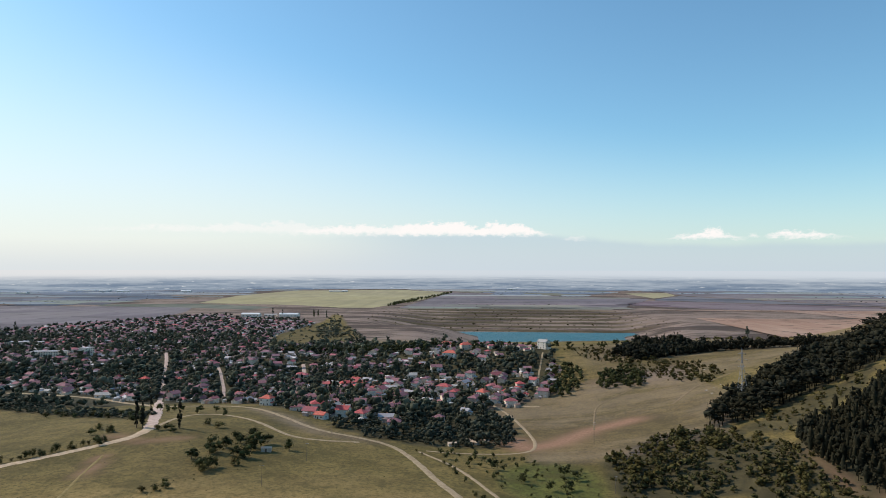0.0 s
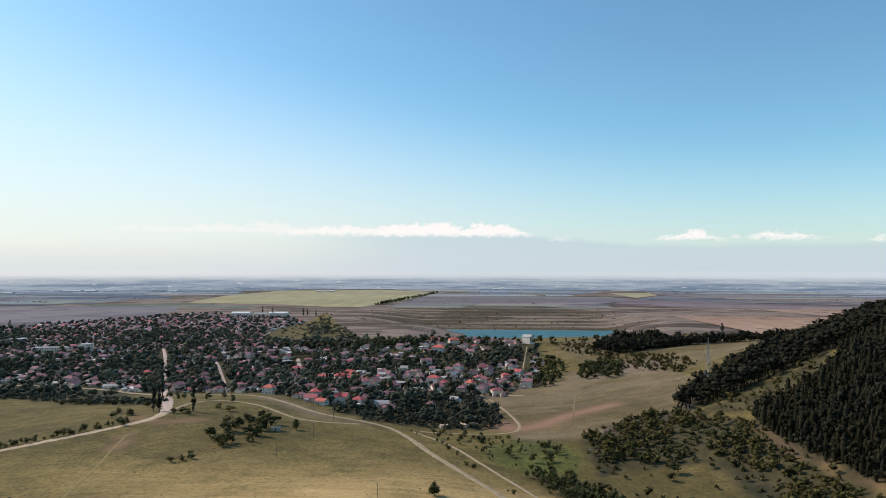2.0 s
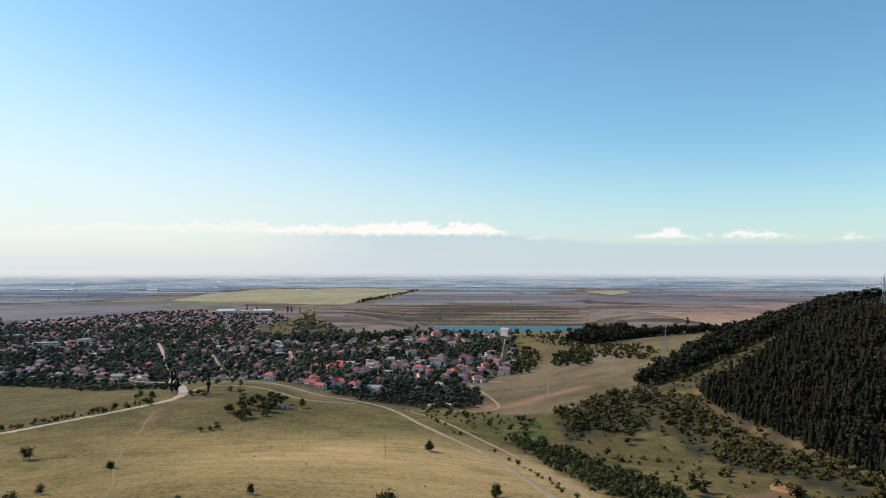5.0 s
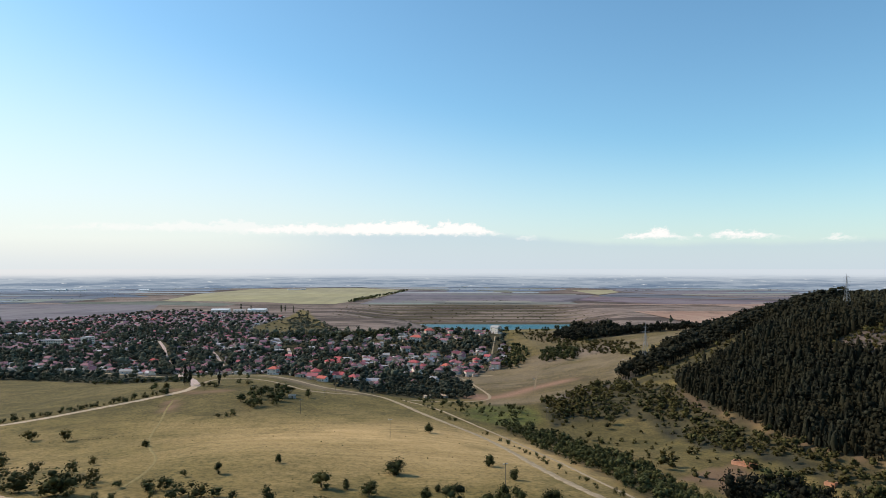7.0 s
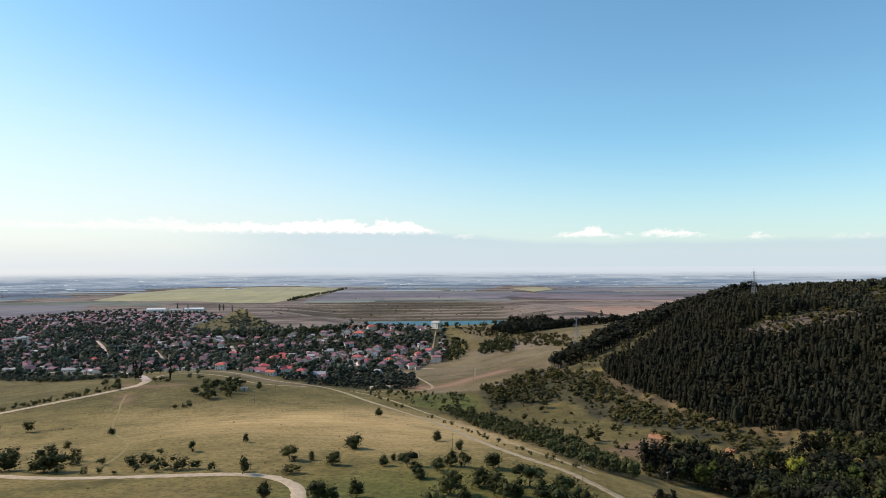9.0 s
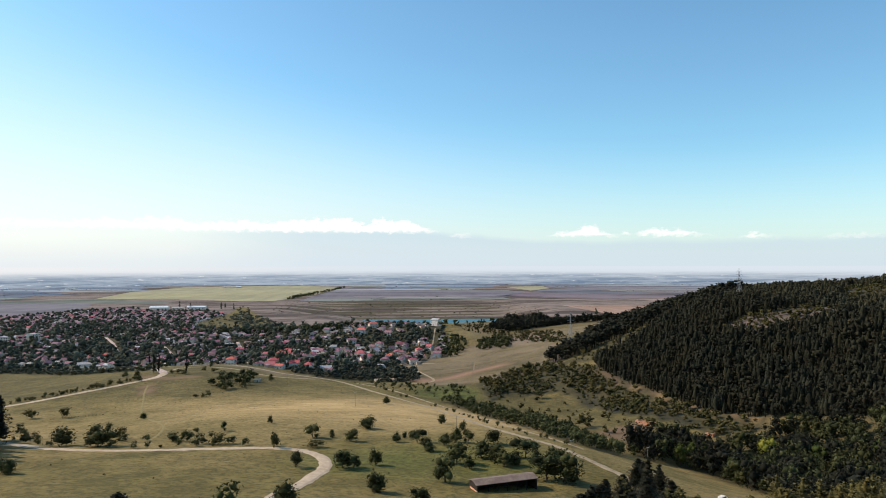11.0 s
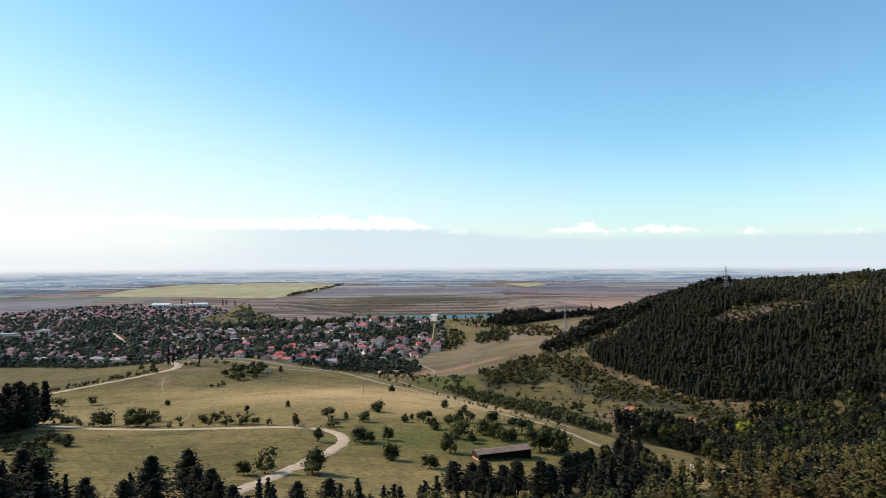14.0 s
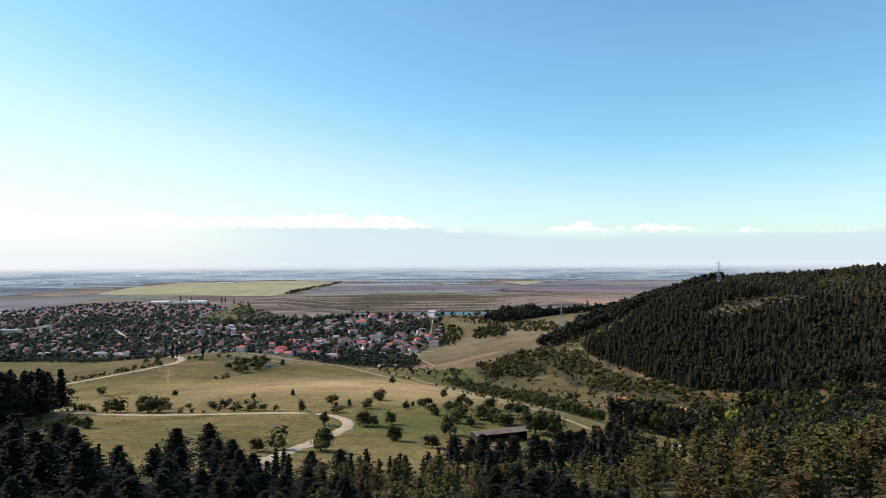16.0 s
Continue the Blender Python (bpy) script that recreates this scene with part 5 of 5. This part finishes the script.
def shed():
    ob = empty("livestock_shed", 33, 5, 15, "long open shed with a weathered grey-brown roof on grass", "shed")
    v, f = gable(22, 6.5, 3.2, 0.7, 0.4, 0.18)
    part("roof", (v, f), M["old_sheet"], ob, "weathered grey-brown sheet roof")
    part("back_wall", box(-11, 11, 3.0, 3.25, -0.8, 3.3), M["shade_wood"], ob)
    part("end_wall", box(-11, -10.7, -3.25, 3.0, -0.8, 1.3), M["brick"], ob, "low orange brick end wall")
    part("end_boards", box(-10.95, -10.75, -3.2, 3.0, 1.3, 3.3), M["shade_wood"], ob)
    part("end_wall", box(10.7, 11, -3.25, 3.0, -0.8, 3.3), M["shade_wood"], ob)
    for k in range(7):
        part("post", box(-10.5 + 3.5 * k, -10.3 + 3.5 * k, -3.2, -3.0, -0.8, 3.1), M["shade_wood"], ob)
    part("crossbeam", box(-11, 11, -3.25, -3.1, 2.9, 3.15), M["shade_wood"], ob)


shed()


def ruin(x, y, turn, w, label):
    ob = empty("ruin", x, y, turn, label, "ruin")
    rng = np.random.default_rng(int(w))
    for y0 in (-2.5, 2.2):
        for k in range(int(w / 1.5)):
            part("wall_piece", box(-w / 2 + 1.5 * k, -w / 2 + 1.5 * k + 1.5, y0, y0 + 0.35, -0.5, rng.uniform(0.9, 2.1)), M["brick"], ob)
    part("end_wall", box(-w / 2, -w / 2 + 0.35, -2.15, 2.2, -0.5, 1.8), M["brick"], ob)


ruin(167, 217, -45, 13, "roofless ruin of orange brick walls on bare ground")
ruin(197, 188, 40, 5, "small broken orange brick ruin at the wood edge")


def hut(x, y, turn, label):
    ob = empty("hut", x, y, turn, label, "hut")
    part("wall", walls(5.5, 4, 2.2, 0.5), M["far_plaster"], ob)
    part("roof", gable(5.5, 4, 2.2, 0.5, 0.3, 0.12), M["warm_sheet"], ob)
    part("door", box(-0.5, 0.4, -2.05, -1.98, 0, 1.9), M["wood"], ob)


hut(-114, 380, 10, "small white hut with a pale sheet roof")
hut(-11, 456, 15, "small white shack beside the dirt path")
hut(11, 474, -10, "small white shack beside the dirt path")
hut(-1, 474, 30, "small white shack beside the dirt path")
hut(4, 467, -25, "small white shack beside the dirt path")
def garden_wall(x0, y0, x1, y1):
    n = max(2, int(math.hypot(x1 - x0, y1 - y0) / 3))
    ob = empty("garden_wall", x0, y0, math.degrees(math.atan2(y1 - y0, x1 - x0)), "pale plastered garden wall beside the dirt lane", "wall")
    for k in range(n):
        dz = float(land(x0 + (x1 - x0) * k / n, y0 + (y1 - y0) * k / n)[0] - land(x0, y0)[0])
        part("wall_panel", box(3 * k, 3 * k + 2.6, -0.12, 0.12, dz - 0.6, dz + 1.7), M["white"], ob)
        part("pillar", box(3 * k - 0.4, 3 * k, -0.2, 0.2, dz - 0.6, dz + 2.0), M["brick"], ob)


garden_wall(-14, 679, 4, 668)


def block(x, y, turn, w, d, floors, label):
    """A flat-roofed apartment block with rows of windows."""
    ob = empty("apartment_block", x, y, turn, label, "building", "apartment blocks")
    h = 2.9 * floors + 0.6
    part("wall", walls(w, d, h), M["plaster"], ob)
    part("roof", box(-w / 2 - 0.4, w / 2 + 0.4, -d / 2 - 0.4, d / 2 + 0.4, h, h + 0.35), M["sheet"], ob)
    for fl in range(floors):
        for k in range(int(w // 3.4)):
            cx = -w / 2 + 2 + 3.4 * k
            part("window", box(cx - 0.7, cx + 0.7, -d / 2 - 0.06, -d / 2, 2.9 * fl + 1.1, 2.9 * fl + 2.5), M["glass"], ob)


block(-602, 905, 8, 46, 11, 3, "grey apartment block with rows of windows among trees")
block(-560, 925, 80, 18, 11, 4, "pale apartment block among trees")
block(-745, 1054, 5, 60, 10, 2, "long flat-roofed school building among trees")
hut(-150, 540, 0, "small white roadside shelter")


M["rock"] = material("pale_rock", dirt_look((0.28, 0.24, 0.2), (0.42, 0.38, 0.33)), 0.9, 0.1)
for k, (x, y) in enumerate([(207, 696), (221, 713), (234, 717), (205, 676), (210, 609), (218, 617), (201, 585), (202, 603), (226, 700), (214, 688)]):
    ob = mesh_object("boulder", *lump(np.random.default_rng(700 + k), 2, (2.2, 1.6, 1.0)), M["rock"])
    ob.matrix_basis = at(x, y, 50 * k, 0.2) @ Matrix.Scale(0.4 + 0.12 * (k % 4), 4)
    tagged(ob, "pale weathered boulder in the dry grass", "boulder", "boulders on the pasture")


def van(x, y, turn):
    ob = empty("van", x, y, turn, "small white van parked on a grass clearing", "van")
    part("body", slab([(-2.1, 0.4), (2.0, 0.4), (2.05, 0.95), (1.25, 1.1), (0.75, 1.8), (-2.0, 1.85), (-2.1, 1.1)], -0.8, 0.8), M["white"], ob)
    part("windscreen", slab([(1.3, 1.14), (1.27, 1.12), (0.82, 1.74), (0.86, 1.76)], -0.7, 0.7), M["glass"], ob)
    for s in (-1, 1):
        for x0, x1 in ((-1.8, -0.7), (-0.55, 0.6)):
            part("side_window", box(x0, x1, min(s * 0.81, s * 0.79), max(s * 0.81, s * 0.79), 1.2, 1.65), M["glass"], ob)
    part("bumper", box(2.0, 2.15, -0.8, 0.8, 0.4, 0.62), M["steel"], ob)
    part("bumper", box(-2.22, -2.08, -0.8, 0.8, 0.4, 0.62), M["steel"], ob)
    for sx in (-1.35, 1.3):
        for sy in (-0.84, 0.68):
            wheel = part("wheel", rod((sx, sy, 0.31), (sx, sy + 0.16, 0.31), 0.31, 0.31, 14), M["glass"], ob)
            part("rim", rod((sx, sy - 0.02, 0.31), (sx, sy + 0.18, 0.31), 0.17, 0.17, 10), M["steel"], wheel)


van(110, 5, 35)


# ---- poles and pylons ----
def pole(x, y, h, label, arms=1, r=0.14):
    ob = empty("utility_pole", x, y, 30, label, "pole", "utility poles")
    part("shaft", rod((0, 0, -0.6), (0, 0, h), r, r * 0.65, 8), M["pole_wood"], ob)
    for k in range(arms):
        z = h - 0.4 - 1.2 * k
        arm = part("crossarm", box(-1.1, 1.1, -0.07, 0.07, z, z + 0.14), M["steel"], ob)
        for s in (-1.0, 0.0, 1.0):
            part("insulator", rod((s, 0, z + 0.14), (s, 0, z + 0.4), 0.05, 0.04), M["frame"], arm)


for x, y, h in [(-93, 311, 10), (-24, 212, 9.5), (28, 102, 9), (80, 353, 9), (-87, 368, 10), (110, 72, 9), (70, 52, 8), (84, 457, 15), (-90, 440, 14)]:
    pole(x, y, h, "weathered utility pole with a short crossarm", 1 if h < 12 else 2, 0.14 if h < 12 else 0.2)


def pylon(x, y, h, turn, label):
    """Lattice tower: four legs, braces in each bay, three crossarms."""
    ob = empty("pylon", x, y, turn, label, "pylon", "power pylons")
    b, t = h * 0.085, 0.45
    half = lambda z: b + (t - b) * min(1.0, z / (0.75 * h))
    for sx in (-1, 1):
        for sy in (-1, 1):
            part("leg", joined([rod((sx * b, sy * b, -1), (sx * t, sy * t, 0.75 * h), 0.13, 0.1, 5), rod((sx * t, sy * t, 0.75 * h), (sx * 0.1, sy * 0.1, h), 0.1, 0.05, 5)]), M["steel"], ob)
    zs = np.linspace(0, 1, 9) ** 0.85 * 0.9 * h
    for a, c in zip(zs, zs[1:]):
        p, q = half(a), half(c)
        for s in (-1, 1):
            for lo, hi in (((-p, s * p, a), (q, s * q, c)), ((p, s * p, a), (-q, s * q, c)), ((s * p, -p, a), (s * q, q, c)), ((s * p, p, a), (s * q, -q, c))):
                part("brace", rod(lo, hi, 0.06, 0.06, 4), M["steel"], ob)
    for z, r in ((0.68, 3.6), (0.79, 4.4), (0.9, 3.2)):
        arm = part("crossarm", joined([rod((-r, 0, z * h), (r, 0, z * h), 0.08, 0.08, 4), rod((-r, 0, z * h), (0, 0, z * h + 1.2), 0.06, 0.06, 4), rod((r, 0, z * h), (0, 0, z * h + 1.2), 0.06, 0.06, 4)]), M["steel"], ob)
        for s in (-1, 1):
            part("insulator", rod((s * r, 0, z * h - 1.2), (s * r, 0, z * h), 0.09, 0.09), M["glass"], arm)


pylon(197.5, 505, 43, 20, "tall grey lattice pylon rising from pine trees")
pylon(369, 467, 33, 20, "grey lattice pylon on the hill crest")


# ---- fields of the plain ----
def field(name, poly, mat, label):
    p = np.array(poly, float)
    c = p.mean(0)
    rows = [np.c_[c + (p - c) * k] for k in (1.0, 0.8, 0.6, 0.4, 0.2)]
    v = np.concatenate([np.c_[r, land(r[:, 0], r[:, 1]) + 0.45] for r in rows])
    n = len(p)
    f = [(k * n + i, k * n + (i + 1) % n, (k + 1) * n + (i + 1) % n, (k + 1) * n + i) for k in range(4) for i in range(n)] + [tuple(range(4 * n, 5 * n))]
    return tagged(mesh_object(name, v, f, mat), label, "field", kind="structure")


def crop(a, b, rz=0.3, patch=0.6, scrubby=0.5):
    def build(t, p, pos):
        n = t.noise(t.stretch(pos, 1, 0.12, 1, rz), 0.02, 5.0, 0.65)
        cell = t.n.new("ShaderNodeTexVoronoi")
        t.put(t.stretch(pos, 0.0022, 0.006, 0.001, 0.12), cell.inputs["Vector"])
        cell.inputs["Scale"].default_value = 1.0
        sp = t.n.new("ShaderNodeSeparateColor")
        t.l.new(cell.outputs["Color"], sp.inputs[0])
        c = t.mix(t.ramp(n, 0.3, 0.7), a, b)
        c = t.mix(t.math("MULTIPLY", sp.outputs[0], patch), c, tuple(0.55 * v for v in a))
        c = t.mix(t.math("MULTIPLY", sp.outputs[1], 0.6 * patch), c, (0.3, 0.27, 0.25))
        speck = t.ramp(t.noise(t.stretch(pos, 0.5, 1, 1), 0.03, 5.0, 0.7), 0.56, 0.66, 0.0, scrubby)
        t.put(t.mix(speck, c, (0.05, 0.05, 0.04)), p.inputs["Base Color"])
    return build


M["stubble"] = material("stubble", crop((0.31, 0.275, 0.15), (0.42, 0.365, 0.2), 0.3, 0.3, 0.2), 0.95, 0.1)
# the next three soils have distance haze mixed in as extra blue
M["fallow"] = material("fallow", crop((0.15, 0.13, 0.145), (0.225, 0.195, 0.21)), 0.95, 0.1)
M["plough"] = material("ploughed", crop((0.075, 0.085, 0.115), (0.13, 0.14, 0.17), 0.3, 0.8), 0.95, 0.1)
M["purple"] = material("hazed_purple_earth", crop((0.15, 0.1, 0.12), (0.21, 0.15, 0.165)), 0.95, 0.1)
M["tan"] = material("tan_earth", crop((0.33, 0.195, 0.135), (0.45, 0.3, 0.215), 0.3, 0.4, 0.9), 0.95, 0.1)
M["pale_green"] = material("pale_pasture", crop((0.17, 0.175, 0.12), (0.23, 0.225, 0.16)), 0.95, 0.1)
M["dark_green"] = material("dark_hedge_land", crop((0.1, 0.12, 0.09), (0.16, 0.17, 0.12)), 0.95, 0.1)
field("field_1", [(-1111, 2532), (-1223, 3226), (-1172, 3995), (-603, 4291), (-216, 3825), (-295, 2810), (-394, 2306), (-509, 2295), (-713, 2452)], M["stubble"], "yellow-green stubble field")
field("field_2", [(-1328, 1767), (-900, 1190), (-860, 1350), (-841, 1603), (-923, 2028), (-1002, 2242), (-1302, 2278), (-2200, 2200), (-2200, 1300)], M["fallow"], "bare mauve-brown fallow field")
field("field_3", [(-2849, 3773), (-1817, 2411), (-1402, 2377), (-1593, 3478), (-1300, 4300), (-2900, 4500)], M["plough"], "dark ploughed land")
field("field_4", [(-1381, 2300), (-1020, 2239), (-760, 2150), (-740, 2300), (-1111, 2500), (-1406, 2400)], M["dark_green"], "dark green strip of land")
field("field_5", [(-305, 2300), (-216, 3825), (363, 3350), (707, 3083), (452, 2363), (68, 2358)], M["fallow"], "pale brown fallow field")
field("field_6", [(471, 2583), (670, 2919), (1372, 2496), (1258, 2300), (795, 2300)], M["purple"], "purplish ploughed field")
field("field_7", [(485, 2270), (781, 2290), (1212, 2290), (1600, 2300), (1700, 1900), (1000, 1900), (930, 2240)], M["tan"], "tan bare earth")
field("field_13", [(560, 1250), (560, 1880), (1000, 1885), (1700, 1885), (1500, 1300), (900, 1150)], M["tan"], "tan bare earth with scrub")
field("field_8", [(725, 3770), (979, 3887), (921, 3485), (740, 3150)], M["stubble"], "pale yellow field")
field("field_9", [(-374, 2262), (-241, 2310), (420, 2310), (400, 2262)], M["pale_green"], "pale green strip above the pit")
field("field_10", [(-180, 4450), (-200, 3900), (380, 3420), (700, 3900), (640, 4500)], M["pale_green"], "greyish pasture")
field("field_11", [(1000, 4400), (960, 3500), (1420, 2560), (2600, 2700), (2900, 4400)], M["fallow"], "brown open land")
field("field_12", [(720, 3050), (930, 3440), (1380, 2540), (700, 2950)], M["plough"], "dark grey-brown land")
row = np.array([(-353, 2418), (-300, 2857), (-211, 3737)], float)
u = np.linspace(0, 2, 90)
line = np.c_[np.interp(u, [0, 1, 2], row[:, 0]), np.interp(u, [0, 1, 2], row[:, 1])] + np.random.default_rng(5).normal(0, 6, (90, 2))
scatter_mesh("tree_row", FAR_BROAD, rooted(line, 91, 14, 12), M["leaf"], "row of dark trees along a field edge", "trees", 92)
pit_scrub = scattered([(-330, 1720), (-360, 2240), (440, 2240), (470, 1720)], 30, 98)
scatter_mesh("scrub", BUSHES, rooted(pit_scrub, 99, 5, 1.5, 0.3, 0.5), M["bush"], "scattered dark scrub on the benches of the pit", "scrub", 89)
far_scrub = [(300, 1150), (420, 1080), (1000, 1250), (1300, 1700), (900, 1600), (500, 1250)]
scatter_mesh("scrub", BUSHES, rooted(scattered(far_scrub, 24, 93), 94, 9, 6), M["bush"], "scrub belt on the far rise", "scrub", 95)
FIELD_GAPS = [[(-1330, 2250), (-1400, 3300), (-1330, 4150), (-600, 4450), (-120, 3850), (-150, 2250)], [(440, 2300), (700, 3960), (1010, 3960), (1420, 2450), (1280, 2250)]]


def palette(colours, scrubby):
    """Fields in the given colours, one to each parcel, with furrows and patches."""
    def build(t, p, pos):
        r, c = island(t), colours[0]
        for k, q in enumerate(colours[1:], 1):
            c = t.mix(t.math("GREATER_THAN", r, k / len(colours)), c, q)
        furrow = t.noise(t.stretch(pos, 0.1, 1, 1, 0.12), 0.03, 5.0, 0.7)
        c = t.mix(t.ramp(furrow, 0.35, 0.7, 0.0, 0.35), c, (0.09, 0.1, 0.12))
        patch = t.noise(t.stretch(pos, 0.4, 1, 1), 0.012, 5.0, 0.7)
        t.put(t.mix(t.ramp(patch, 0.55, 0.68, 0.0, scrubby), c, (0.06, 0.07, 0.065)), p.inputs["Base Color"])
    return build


def parcels(name, x0, x1, y0, y1, mat, seed, label):
    """Strips of farmland side by side, laid in uneven rows across the plain."""
    rng = np.random.default_rng(seed)
    v, f, edges, y = [], [], [], y0
    while y < y1:
        depth, x = rng.uniform(50, 170), x0 + rng.uniform(0, 200)
        while x < x1:
            w, lean = rng.uniform(120, 640), rng.uniform(-40, 60)
            q = np.array([(x, y + 4), (x + w - 8, y + 4 + 0.05 * lean), (x + w - 8 + lean, y + depth - 4), (x + lean, y + depth - 4)])
            mid = q.mean(0)
            if not any(inside(g, mid[:1], mid[1:])[0] for g in FIELD_GAPS) and rng.uniform() < 0.78:
                f.append(tuple(range(len(v), len(v) + 4)))
                v += [(a, b, float(land(a, b)[0]) + 0.9) for a, b in q]
                edges.append((q[0], q[1]))
            x += w
        y += depth
    tagged(mesh_object(name, v, f, mat), label, "fields", kind="stuff")
    return edges


# first and third palette blued for distance haze, the farthest one also paled
COOL_HAZE = [(0.1, 0.125, 0.17), (0.16, 0.18, 0.22), (0.08, 0.1, 0.14), (0.24, 0.26, 0.22), (0.13, 0.16, 0.2), (0.22, 0.25, 0.27)]
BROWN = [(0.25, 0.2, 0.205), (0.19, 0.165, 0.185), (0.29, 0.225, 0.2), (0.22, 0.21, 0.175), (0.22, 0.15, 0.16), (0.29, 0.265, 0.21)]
PALE_HAZE = [(0.2, 0.24, 0.3), (0.3, 0.34, 0.38), (0.14, 0.18, 0.23), (0.26, 0.3, 0.29), (0.36, 0.36, 0.34), (0.17, 0.2, 0.25), (0.33, 0.36, 0.38)]
M["cool_hazed_fields"] = material("cool_hazed_fields", palette(COOL_HAZE, 0.5), 0.95, 0.1)
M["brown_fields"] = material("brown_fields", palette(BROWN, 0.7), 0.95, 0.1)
M["pale_hazed_fields"] = material("pale_hazed_fields", palette(PALE_HAZE, 0.45), 0.95, 0.1)
borders = parcels("field_parcels", -3000, -250, 2290.0, 3300, M["cool_hazed_fields"], 61, "narrow farm fields of the plain, slate and green with painted haze")
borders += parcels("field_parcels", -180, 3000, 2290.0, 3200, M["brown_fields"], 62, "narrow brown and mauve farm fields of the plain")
borders += parcels("field_parcels", -3400, 3400, 3330.0, 4480, M["pale_hazed_fields"], 64, "straw fields of the far plain, pale blue-grey with painted haze")
pick_edge = np.random.default_rng(63)
hedges = np.concatenate([a + (b - a) * pick_edge.uniform(0, 1, (n, 1)) + pick_edge.normal(0, 3, (n, 2)) for a, b in borders for n in [int(pick_edge.choice([0, 0, 3, 9, 22]))] if n])
scatter_mesh("hedge_trees", TOWN_TREES, rooted(hedges, 96, 7, 2.8, 0.3, 0.3), M["hazed_leaf"], "dark hedgerow trees between fields", "trees", 97)


def hall(x, y, turn, w, d, h, mat):
    ob = empty("farm_hall", x, y, turn, "long pale hall standing among the fields of the plain", "hall", "halls on the plain")
    part("wall", walls(w, d, h, 2.0), M["white"], ob)
    part("roof", gable(w, d, h, 2.0, 0.6, 0.3), mat, ob)
    part("gate", box(-w * 0.3 - 2.5, -w * 0.3 + 2.5, -d / 2 - 0.1, -d / 2, 0, 3.6), M["sheet"], ob)


HALLS = [(-2656, 4010, 90), (-2305, 3742, 110), (-2180, 3720, 60), (-2052, 3680, 70), (-1707, 3724, 60), (-2422, 3373, 60), (-877, 3831, 80), (-830, 3850, 30), (130, 4387, 50), (1025, 4480, 60), (1240, 4380, 40), (1306, 4429, 60), (1380, 4400, 90), (1467, 4340, 70)]
for k, (x, y, w) in enumerate(HALLS):
    hall(x, y, -6 + 5 * (k % 4), w, 18 + 4 * (k % 3), 5 + k % 3, M["pale_roof"])


# ---- far plain, its haze painted into a glowing colour ----
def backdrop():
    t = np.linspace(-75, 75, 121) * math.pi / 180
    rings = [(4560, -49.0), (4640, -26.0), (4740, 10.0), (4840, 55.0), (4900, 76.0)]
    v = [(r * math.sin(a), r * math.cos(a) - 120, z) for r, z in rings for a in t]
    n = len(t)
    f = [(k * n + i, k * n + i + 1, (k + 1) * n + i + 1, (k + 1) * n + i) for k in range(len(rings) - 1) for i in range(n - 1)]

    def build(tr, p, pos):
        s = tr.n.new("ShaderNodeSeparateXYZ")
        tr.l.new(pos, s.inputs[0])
        # painted haze: colours pale with height, whiter at left and bluer at right
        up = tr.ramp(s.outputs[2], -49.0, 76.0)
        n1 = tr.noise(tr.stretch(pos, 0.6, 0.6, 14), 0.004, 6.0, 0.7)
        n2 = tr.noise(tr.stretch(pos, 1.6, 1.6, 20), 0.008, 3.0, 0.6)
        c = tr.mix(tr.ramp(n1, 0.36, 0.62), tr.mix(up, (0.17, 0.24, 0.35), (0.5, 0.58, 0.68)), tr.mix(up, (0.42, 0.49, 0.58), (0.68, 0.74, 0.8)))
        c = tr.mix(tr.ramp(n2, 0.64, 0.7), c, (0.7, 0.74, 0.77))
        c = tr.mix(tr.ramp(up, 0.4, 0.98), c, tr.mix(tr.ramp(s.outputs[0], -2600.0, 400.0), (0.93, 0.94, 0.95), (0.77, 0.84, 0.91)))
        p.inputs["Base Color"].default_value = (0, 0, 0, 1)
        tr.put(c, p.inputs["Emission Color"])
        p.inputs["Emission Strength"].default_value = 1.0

    ob = mesh_object("backdrop", v, f, material("far_plain_haze", build, 1.0, 0.0))
    tagged(ob, "far plain with haze painted in, reaching the horizon", "backdrop", kind="structure")


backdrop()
